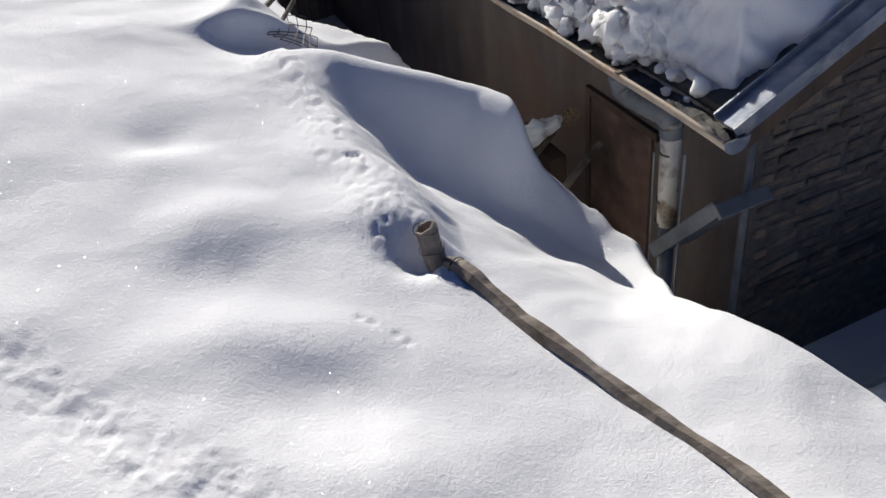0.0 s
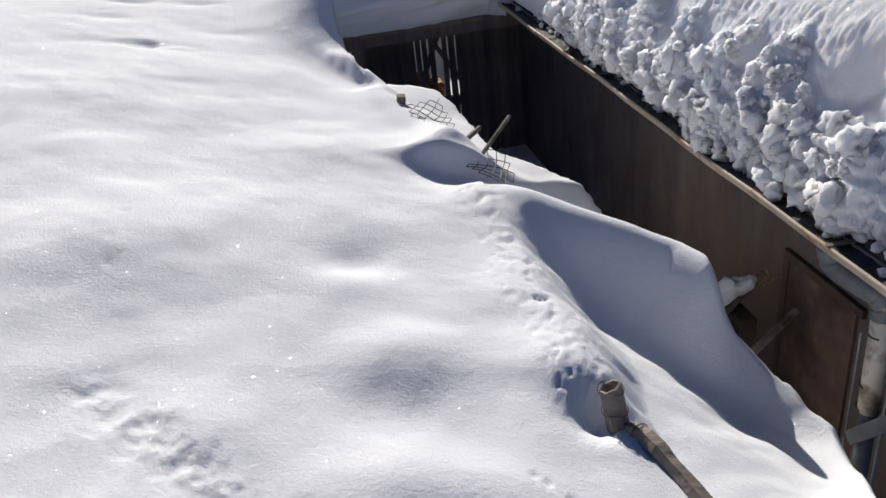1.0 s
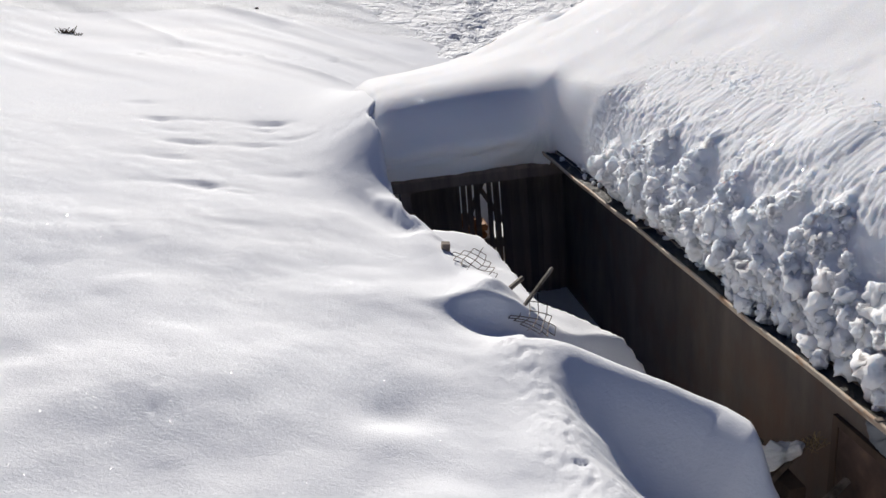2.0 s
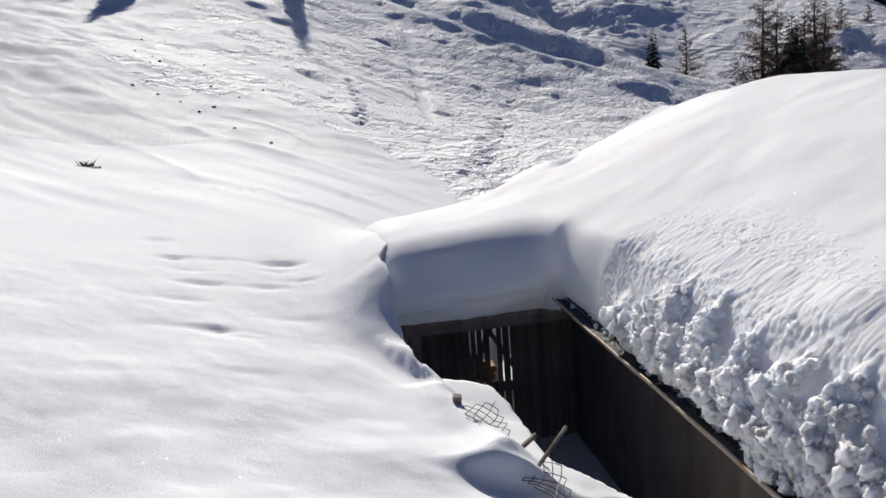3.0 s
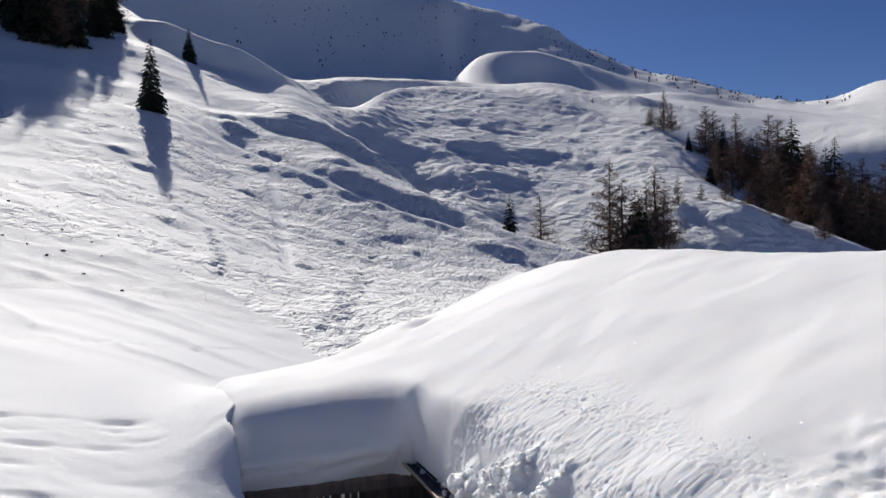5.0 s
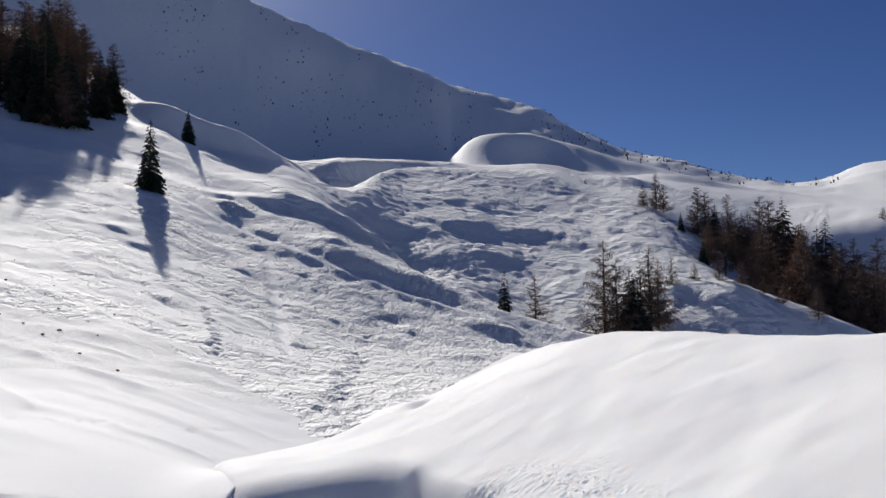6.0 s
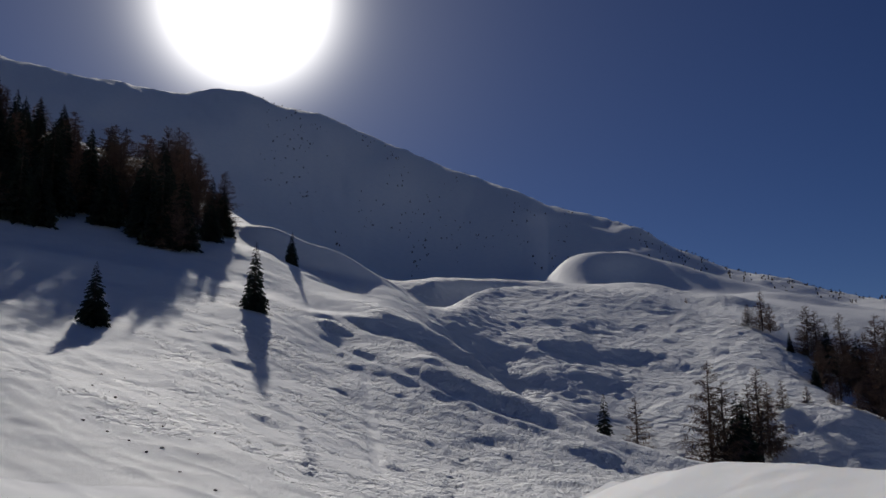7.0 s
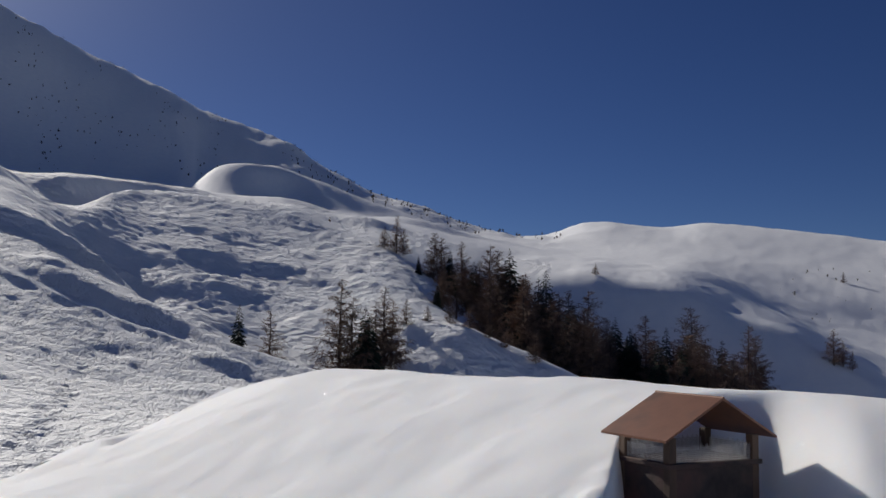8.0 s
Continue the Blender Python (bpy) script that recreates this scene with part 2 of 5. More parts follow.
def grid_mesh(name, x, y, z, keep=None, material=None, smooth=True, wrap=False):
    """A sheet from arrays of rows and columns; keep: which cells are there."""
    rows, cols = x.shape
    index = np.arange(rows * cols).reshape(rows, cols)
    if wrap:
        index = np.concatenate([index, index[:, :1]], axis=1)
    quads = np.stack([index[:-1, :-1], index[:-1, 1:], index[1:, 1:], index[1:, :-1]], -1).reshape(-1, 4)
    if keep is not None:
        quads = quads[keep.ravel()]
    data = bpy.data.meshes.new(name)
    data.vertices.add(rows * cols)
    data.vertices.foreach_set("co", np.stack([x, y, z], -1).reshape(-1).astype(np.float32))
    data.loops.add(quads.size)
    data.loops.foreach_set("vertex_index", quads.ravel().astype(np.int32))
    data.polygons.add(len(quads))
    data.polygons.foreach_set("loop_start", np.arange(0, quads.size, 4, dtype=np.int32))
    data.polygons.foreach_set("use_smooth", np.full(len(quads), smooth))
    data.update(calc_edges=True)
    data.validate()
    if material:
        data.materials.append(material)
    return new(name, data)



# ---------------------------------------------------------------- the lie of the land
def lattice(ix, iy, seed):
    """Repeatable random numbers 0..1 on a lattice."""
    h = (ix.astype(np.int64) * 374761393 + iy.astype(np.int64) * 668265263 + seed * 974711) & 0xFFFFFFFF
    h = ((h ^ (h >> 13)) * 1274126177) & 0xFFFFFFFF
    return ((h ^ (h >> 16)) & 0xFFFF) / 65535.0


def smooth_noise(x, y, seed):
    """Value noise from -1 to 1."""
    x, y = np.asarray(x, float), np.asarray(y, float)
    ix, iy = np.floor(x), np.floor(y)
    fx, fy = x - ix, y - iy
    fx, fy = fx ** 3 * (fx * (fx * 6 - 15) + 10), fy ** 3 * (fy * (fy * 6 - 15) + 10)
    low = lattice(ix, iy, seed) * (1 - fx) + lattice(ix + 1, iy, seed) * fx
    high = lattice(ix, iy + 1, seed) * (1 - fx) + lattice(ix + 1, iy + 1, seed) * fx
    return (low * (1 - fy) + high * fy) * 2 - 1


def fbm(x, y, seed, octaves=4, gain=0.5):
    total, size, scale = 0.0, 1.0, 1.0
    for k in range(octaves):
        total = total + smooth_noise(x * scale + 17.3 * k, y * scale - 9.1 * k, seed + k) * size
        size, scale = size * gain, scale * 2.03
    return total


def pebbles(x, y, seed):
    """Rounded bumps like heaped balls, 0..1."""
    ix, iy = np.floor(x), np.floor(y)
    best = np.full(np.shape(x), 9.0)
    for dx in (-1, 0, 1):
        for dy in (-1, 0, 1):
            cx, cy = ix + dx, iy + dy
            px, py = cx + lattice(cx, cy, seed), cy + lattice(cx, cy, seed + 1)
            size = .65 + .6 * lattice(cx, cy, seed + 2)
            best = np.minimum(best, np.hypot(x - px, y - py) / size)
    return np.sqrt(np.clip(1 - best * best, 0, 1))


def step(a, b, x):
    s = np.clip((np.asarray(x, float) - a) / (b - a), 0, 1)
    return s * s * (3 - 2 * s)


def along(px, py, line):
    """Distance to a line of corners, the side (+ to its right), and how far along it, 0..1."""
    best = np.full(np.shape(px), 1e9)
    side, where = np.zeros(np.shape(px)), np.zeros(np.shape(px))
    count = len(line) - 1
    for k in range(count):
        (ax, ay), (bx, by) = line[k], line[k + 1]
        ex, ey = bx - ax, by - ay
        s = np.clip(((px - ax) * ex + (py - ay) * ey) / (ex * ex + ey * ey), 0, 1)
        d = np.hypot(px - ax - s * ex, py - ay - s * ey)
        near = d < best
        best = np.where(near, d, best)
        side = np.where(near, np.sign((py - ay) * -ex + (px - ax) * ey), side)
        where = np.where(near, (k + s) / count, where)
    return best, side, where


def inside(px, py, ring):
    """Signed distance to a closed ring, positive within it."""
    d, _, _ = along(px, py, list(ring) + [ring[0]])
    hit = np.zeros(np.shape(px), bool)
    for k in range(len(ring)):
        (ax, ay), (bx, by) = ring[k - 1], ring[k]
        cross = (ay > py) != (by > py)
        hit ^= cross & (px < (bx - ax) * (py - ay) / (by - ay + 1e-12) + ax)
    return np.where(hit, d, -d)


# The valley's rises, one behind the other: along each the bearing in degrees to the right of the y axis,
# how far off it lies, and its angle above the eye's level.
BANK_RISE = ((-60, 12, -4), (-45, 12, -8), (-38, 12, -9.5), (-30, 12, -10.3), (-24, 12, -11), (-18, 12, -13.5), (-12, 12, -16), (0, 12, -17), (60, 12, -17))
MEADOW_RISE = ((-60, 22, 0), (-45, 22, -2.6), (-38, 22, -4.5), (-30, 22, -4.9), (-24, 22, -6.1), (-18, 22, -8.2), (-12, 22, -9.5), (0, 22, -10), (60, 22, -10))
HOLLOW_RISE = ((-60, 35, 4), (-45, 35, 1.5), (-38, 35, 0.6), (-30, 35, -0.9), (-24, 35, -2.3), (-18, 35, -4.1), (-12, 35, -5.5), (0, 35, -6), (12, 35, -7), (60, 35, -7))
SLOPE_RISE = ((-60, 58, 8), (-45, 58, 5.5), (-38, 58, 4.8), (-30, 58, 3.5), (-24, 58, 1.9), (-18, 58, -0.7), (-12, 58, -2.9), (-6, 58, -4), (0, 58, -4.6), (6, 58, -5.2), (12, 58, -6), (25, 58, -7), (60, 58, -7))
TRACK_RISE = ((-60, 95, 12), (-45, 95, 9), (-38, 95, 9.2), (-30, 95, 8.6), (-24, 95, 7.55), (-22.4, 93, 7), (-20.6, 90, 5.6), (-18.4, 87, 4.5), (-16.2, 84, 3.65), (-13.6, 81, 2.75),
              (-11.4, 79, 1.65), (-9.6, 78, 0.95), (-7.6, 76.5, 0.2), (-4.5, 75, -0.85), (0, 74, -2.6), (6, 72, -4), (12, 72, -5), (18, 75, -6), (25, 80, -7), (60, 80, -7))
FACE_RISE = ((-60, 104, 13), (-45, 104, 10.6), (-38, 104, 10.4), (-30, 104, 9.9), (-24, 102, 8.3), (-22, 97.5, 7.35), (-20.3, 93.5, 6.3), (-18.2, 90, 5.25), (-15.3, 86, 4.1), (-11.6, 84.5, 3.55),
             (-8.2, 82.8, 2.34), (-6, 81.8, 1.6), (-4.2, 81.2, 0.6), (-1.2, 79, -0.9), (1.4, 79, -1.65), (3.2, 78.5, -2.1), (8, 78, -3), (14, 80, -4.5), (20, 84, -6), (60, 88, -7))
BAND_RISE = ((-60, 113, 14), (-45, 113, 11.5), (-38, 113, 10.7), (-30, 113, 10.2), (-24, 112, 9), (-20, 107, 7.7), (-17.4, 104, 6.9), (-15.2, 101, 6.2), (-13.4, 99, 5.45), (-11.6, 97, 4.4),
             (-9.3, 95, 3.3), (-8.2, 94, 2.4), (-6, 90, 1.3), (-4.2, 86, 0.2), (-1.2, 86, -1.5), (3.2, 86, -3.2), (8, 86, -4.5), (14, 88, -6), (20, 92, -7), (60, 96, -7.5))
LOBE_RISE = ((-60, 120, 14.5), (-45, 120, 12.2), (-38, 120, 11.4), (-30, 120, 10.8), (-24, 119, 9.9), (-20, 113, 8.4), (-17.4, 108.9, 7.8), (-15.2, 105.4, 7.25), (-13.4, 103.9, 6.4), (-11.5, 101.4, 5.5),
             (-9.3, 99.4, 4), (-8.2, 98, 2.75), (-6, 95, 0.8), (-4.2, 92, -0.8), (0, 92, -3.5), (5, 92, -5), (10, 93, -6), (20, 98, -7.5), (60, 102, -8))
GULLY_RISE = ((-60, 130, 15.2), (-45, 130, 13), (-38, 130, 12.2), (-30, 130, 11.6), (-24, 130, 11), (-20, 126, 9.2), (-17.4, 128, 8.5), (-15.2, 124, 7.7), (-13.4, 122, 6.9), (-11.6, 120, 5),
              (-10, 118, 3), (-8, 112, 1), (-6, 107, 1), (-4, 103, 0), (0, 102, -1.8), (5, 100, -2.8), (8, 99, -2.8), (14, 100, -3.2), (20, 104, -4.4), (60, 108, -8.5))
SPUR_RISE = ((-60, 137, 15.6), (-45, 137, 13.5), (-38, 137, 12.8), (-30, 137, 12.2), (-24, 136, 11.3), (-20, 129, 9.5), (-17.4, 134, 8.85), (-15.2, 131, 8.2), (-13.4, 130, 7.3), (-11.6, 129, 6.2),
             (-10, 128, 5.2), (-8, 124, 3.5), (-5, 122, 3), (0, 121, 1.3), (5, 121, 1.2), (8.7, 122, 1.9), (11, 121, 1.6), (13.7, 119, 0.85), (16.3, 118, -0.35), (18.5, 116, -1.25), (21.3, 115, -2.5), (25, 111, -4.8), (30, 112, -6.8), (60, 114, -8.4))
DOME_RISE = ((-60, 145, 16), (-45, 145, 14), (-38, 145, 13.3), (-30, 145, 12.7), (-25, 145, 12), (-24, 144, 11.7), (-22.8, 143, 10.75), (-20.6, 141, 10), (-17.3, 141, 9.5), (-14.6, 145, 8.7), (-13, 143, 7.7), (-11.6, 141, 7.2),
             (-10.5, 144, 7.3), (-9.6, 156, 7.9), (-8, 168, 8.1), (-5, 173, 8), (-2, 175, 7.7), (0, 175, 7.3), (3, 174, 6.6), (5, 170, 6), (8, 162, 5.2), (10.2, 150, 3.6), (11.7, 144, 2.3), (14, 138, 0.2), (17, 136, -1.8), (20, 136, -3), (25, 132, -4.8), (32, 134, -6.3), (60, 140, -8))
DOME_TOP_RISE = ((-60, 165, 16.5), (-45, 165, 14.8), (-38, 165, 14.2), (-30, 162, 13.4), (-26, 155, 12.7), (-23.2, 151, 12.85), (-22.3, 150, 12.4), (-21.2, 149, 12), (-20.6, 148, 11.55), (-18.6, 147.5, 11.25), (-17.3, 147, 10.4), (-14.6, 152, 9.1),
                 (-13.7, 161, 8.1), (-12.6, 163, 7.5), (-11.6, 161, 7.35), (-10.5, 161, 7.8), (-9.6, 168, 8.5), (-7.4, 184, 8.75), (-5, 191, 8.76), (-2.5, 194, 8.7), (1.8, 194, 8.3), (5, 187, 6.9), (8, 177, 6.1), (10.2, 166, 4.7), (11.7, 158, 3.5),
                 (14, 150, 1), (17, 150, -1), (20, 155, -2.8), (25, 160, -4), (32, 165, -5), (60, 170, -8))
BOWL_RISE = ((-60, 185, 17), (-45, 185, 15.6), (-38, 185, 15.2), (-30, 182, 14.2), (-25, 168, 12.6), (-20, 165, 10.6), (-17.3, 164, 9.4), (-14.6, 170, 8.6), (-12.6, 170, 7.6), (-11.6, 172, 7.35), (-10, 186, 7.6), (-8, 208, 7.5),
             (-5, 222, 7.6), (-2.5, 226, 8.2), (2, 224, 8.45), (5, 220, 7.1), (8, 206, 6.4), (10.2, 192, 5.2), (11.7, 180, 4), (14, 178, 2), (17, 178, 0), (20, 182, -2), (25, 188, -3), (30, 190, -4), (40, 192, -5.5), (60, 195, -7.5))
RIM_RISE = ((-60, 230, 19), (-45, 230, 17.6), (-38, 230, 17.2), (-30, 226, 15.8), (-25, 210, 12.8), (-20, 200, 10.8), (-17, 190, 9.7), (-14.6, 186, 9.15), (-12, 184, 9.35), (-10, 202, 9.33), (-7.4, 236, 9.3), (-5, 254, 9.2), (-2.5, 262, 8.92),
            (1, 262, 8.75), (4.9, 258, 7.8), (8.6, 245, 7.2), (11, 225, 6.2), (13.5, 220, 5.2), (16.2, 218, 4.15), (19.4, 218, 4.2), (21.8, 220, 4.4), (23.6, 218, 3.9), (27.2, 218, 3.5), (30.6, 214, 1.75), (33.9, 212, 0.75), (37, 208, -1.2), (39, 206, -2.5), (45, 205, -5), (60, 205, -7))
PLATEAU_RISE = ((-60, 330, 18.5), (-38, 330, 17.6), (-30, 330, 16), (-25, 320, 13), (-20, 310, 10.2), (-14.6, 310, 8.7), (-5, 320, 8.85), (-2.5, 320, 8.8), (1, 325, 8.7), (4.9, 330, 7.8), (8.6, 330, 7.85), (12.4, 330, 7.2), (16.2, 330, 6.4),
                (20, 330, 5.6), (23.6, 330, 5.25), (28.2, 330, 4.9), (30.6, 330, 3.8), (32.3, 330, 2.75), (34.5, 330, 1.75), (36.4, 330, 1), (40, 330, 0), (60, 330, -3))
FIELD_RISE = ((-60, 372, 18.3), (-38, 372, 17.4), (-30, 372, 15.5), (-25, 372, 12.5), (-20, 372, 9.8), (-14.6, 372, 8.5), (-5, 360, 8.6), (-3.5, 345, 8.8), (-1.5, 348, 8.9), (.2, 378, 8.75), (2, 380, 8.6), (3.5, 355, 8.3), (5, 352, 8.0), (8.6, 368, 7.75), (12.4, 375, 7.2), (16.2, 380, 6.2),
              (20, 380, 5.5), (28, 380, 4.9), (32, 380, 3.6), (36.4, 380, 2.2), (40, 380, 1), (60, 380, -2))
KNOLL_RISE = ((-60, 410, 18), (-38, 410, 17), (-30, 410, 15), (-25, 410, 12), (-20, 410, 9.5), (-14.6, 405, 8.4), (-5.2, 405, 8.7), (-4.3, 405, 9.5), (-3.7, 405, 10.3), (-2.6, 405, 10.8), (-1.2, 405, 11), (.6, 405, 11), (1.8, 408, 10.6), (3.3, 410, 10.1),
              (5.6, 412, 9.3), (8.6, 415, 8.4), (12.4, 415, 7.25), (16, 415, 6.3), (20, 415, 5.7), (28, 415, 5.3), (36, 415, 3.4), (60, 415, -1))
FOOT_RISE = ((-60, 450, 18), (-45, 450, 17), (-38, 450, 16.5), (-30, 450, 14.5), (-25, 450, 12), (-20, 450, 9.6), (-15, 445, 8.4), (-10, 445, 8.2), (-5, 445, 8.5), (0, 450, 8.9), (5, 455, 8.3), (8.6, 460, 7.7), (12.4, 460, 6.9), (16, 460, 6.2),
             (20, 465, 6), (25, 470, 6.1), (30, 470, 5.7), (36, 470, 4.8), (45, 470, 3.5), (60, 470, 2))
CREST_RISE = ((-60, 720, 21.5), (-45, 720, 21), (-38, 720, 20.6), (-30, 720, 20.3), (-25.4, 720, 20.6), (-20, 715, 19.85), (-16.4, 710, 18.35), (-12.5, 705, 16.8), (-8, 700, 15.2), (-5, 690, 14), (-.5, 670, 12.75), (1.1, 660, 12.5), (3.2, 640, 11.25), (6.7, 615, 9.75),
              (10.9, 600, 8.35), (13.5, 600, 7.5), (16.5, 610, 6.75), (19.2, 625, 6.7), (19.9, 628, 7.07), (21.1, 630, 7.5), (22.5, 632, 7.67), (24.3, 635, 7.4), (26.8, 640, 7.2), (28.6, 640, 7.5), (30.3, 640, 7.35), (34, 640, 6.9), (36.5, 640, 6.55), (39.2, 640, 6.1), (60, 640, 4))
BEYOND_RISE = ((-60, 1300, 0), (60, 1300, 0))
FAR_RISE = ((-60, 4000, 0), (60, 4000, 0))
RISES = (BANK_RISE, MEADOW_RISE, HOLLOW_RISE, SLOPE_RISE, TRACK_RISE, FACE_RISE, BAND_RISE, LOBE_RISE, GULLY_RISE, SPUR_RISE,
         DOME_RISE, DOME_TOP_RISE, BOWL_RISE, RIM_RISE, PLATEAU_RISE, FIELD_RISE, KNOLL_RISE, FOOT_RISE, CREST_RISE, BEYOND_RISE, FAR_RISE)
EYE_LEVEL = 0.6


COMPASS = np.arange(-64, 64.01, .05)


def course(rise, column, soft):
    """Smooth course of a rise's distance (1) or angle (2) over the bearings in COMPASS."""
    raw = np.interp(COMPASS, [row[0] for row in rise], [row[column] for row in rise])
    reach = int(3 * soft / .05)
    kernel = np.exp(-.5 * (np.arange(-reach, reach + 1) * .05 / soft) ** 2)
    return np.convolve(np.pad(raw, reach, mode="edge"), kernel / kernel.sum(), mode="valid")


COURSES = [(course(rise, 1, soft), course(rise, 2, soft)) for rise, soft in zip(RISES, (3, 3, 3, 3, 1.4, .8, .8, .7, .8, .8, .7, .6, .7, .6, 1.0, .9, .45, 1.2, .5, 3, 3))]


def spread(level, column, bearing):
    return np.interp(bearing, COMPASS, COURSES[level][column - 1])


def valley(x, y):
    """Height of the snow in the valley and on the mountain."""
    r = np.maximum(np.hypot(x, y), 0.5)
    bearing = np.degrees(np.arctan2(x, y))
    held = np.clip(bearing, -60, 60)
    rs = np.array([spread(k, 1, held) for k in range(len(RISES))])
    zs = np.array([spread(k, 2, held) for k in range(len(RISES))])
    zs = EYE_LEVEL + rs * np.tan(np.radians(zs))
    # behind the onlooker the land is a plain snowfield
    back = step(60, 110, np.abs(bearing))
    zs = zs * (1 - back) + np.minimum(zs, 6.0 + 0 * zs) * back
    m = np.diff(zs, axis=0) / np.diff(rs, axis=0)
    tangent = np.zeros_like(zs)
    agree = m[1:] * m[:-1] > 0
    tangent[1:-1] = np.where(agree, 2 * m[1:] * m[:-1] / np.where(agree, m[1:] + m[:-1], 1), 0)
    tangent[0], tangent[-1] = m[0], m[-1]
    z = np.where(r <= rs[0], zs[0] + (r - rs[0]) * m[0], zs[-1])
    for k in range(len(RISES) - 1):
        h = rs[k + 1] - rs[k]
        s = np.clip((r - rs[k]) / h, 0, 1)
        part_z = (zs[k] * (1 + 2 * s) * (1 - s) ** 2 + tangent[k] * h * s * (1 - s) ** 2
                  + zs[k + 1] * s * s * (3 - 2 * s) + tangent[k + 1] * h * s * s * (s - 1))
        z = np.where((r > rs[k]) & (r <= rs[k + 1]), part_z, z)
    return z


# The near bank: its crest of drifted snow, the scoop in front of it, and the yard beside the house.
SCOOP = ((-1.35, 5.4), (-1.0, 5.0), (-.64, 4.3), (-.49, 3.83), (-.27, 3.38), (-.15, 3.02), (.08, 2.68), (.45, 2.17), (.82, 1.65), (1.4, .9))
CREST = ((-1.5, 5.3), (-1.1, 5.15), (-.7, 4.95), (-.18, 4.72), (.16, 4.55), (.33, 4.38))
YARD = ((-3.4, 9.3), (-2.9, 8.25), (-2.35, 7.25), (-2.05, 6.72), (-1.62, 6.2), (-1.26, 5.72), (-.7, 5.18), (-.18, 4.92), (.2, 4.7), (.31, 4.48),
        (.42, 4.25), (.74, 4.05), (.94, 3.80), (1.0, 3.42), (.98, 3.12), (1.06, 2.87), (1.28, 2.61), (1.53, 2.27), (2.1, 1.2), (6, -1), (9, 6), (3, 16), (-3.5, 14))
LEDGE = ((-2.6, 7.3), (-2.2, 7.6), (-1.83, 7.8), (-1.33, 6.95), (-.99, 6.2), (-.5, 6.02), (-.12, 5.72), (.08, 5.5), (.2, 5.0), (.1, 4.5), (-.6, 4.5), (-2.8, 6.0))


def near_bank(x, y):
    plane = -1.992 - .22 * x - .10 * y
    plane = plane + (.042 - .02 * step(4, 7, y)) * fbm(x * .8, y * .8, 3, 3) + .005 * fbm(x * 4, y * 4, 9, 2)
    d, _, where = along(x, y, ((-1.2, 5.6), (-1.56, 6.1), (-2.0, 6.65), (-2.3, 7.2)))
    plane = plane + .09 * np.exp(-((d - .05) / .18) ** 2) * step(0, .1, where) * step(1, .8, where)
    for bx, by, size, high in ((-1.05, 3.0, .26, .06), (-1.08, 2.62, .26, -.042), (-.8, 2.3, .25, .04), (-1.5, 3.78, .17, -.05), (-1.45, 3.55, .2, .03), (-1.6, 2.4, .35, .05),
                               (-.62, 2.0, .26, -.05), (-.5, 2.25, .2, .035), (-.35, 1.6, .3, .05), (-2.6, 3.6, .5, .06), (-2.2, 5.2, .5, .05), (-.42, 3.16, .2, .07), (-.24, 2.88, .12, -.10)):
        plane = plane + high * np.exp(-((x - bx) ** 2 + (y - by) ** 2) / size ** 2)
    # lips of snow with steep near faces along the yard's rim
    for bx, by, nx, ny, wide, high in ((-2.62, 7.36, .667, .743, .48, .16), (-1.32, 5.40, -.18, .984, .34, .19)):
        ahead, aside = (x - bx) * nx + (y - by) * ny, ((x - bx) * ny - (y - by) * nx) / wide
        plane = plane + np.exp(-aside ** 2) * (high * step(-.05, .13, ahead + .008 * fbm(x * 9, y * 9, 19, 2)) * np.exp(-(np.clip(ahead, 0, 9) / .5) ** 2) - .07 * np.exp(-((ahead + .14) / .22) ** 2))
    d, side, where = along(x, y, SCOOP)
    beyond = (x + .16) * .777 + (y - 3.06) * .629
    deep = (.13 + .51 * step(0, 1.25, beyond) * step(1.2, .25, x)) * step(.02, .16, where) * step(.3, 1.1, y)
    deep = deep * (1 + .07 * fbm(x * 2.1, y * 2.1, 17, 3))
    soft = .34 - .22 * step(.35, .6, where)
    drop = step(-soft * .3, soft, -d * side + .03 * fbm(x * 5, y * 5, 13, 2)) * deep
    d2, _, where2 = along(x, y, CREST)
    ridge = np.exp(-(d2 / .30) ** 2) * step(-.1, .3, where2)
    z = plane - drop * (1 - .95 * ridge) + (.01 + .15 * step(.12, .42, where2)) * ridge
    z = z - .28 * np.exp(-((x - .95) / .34) ** 2 - ((y - 3.5) / .5) ** 2)
    return z


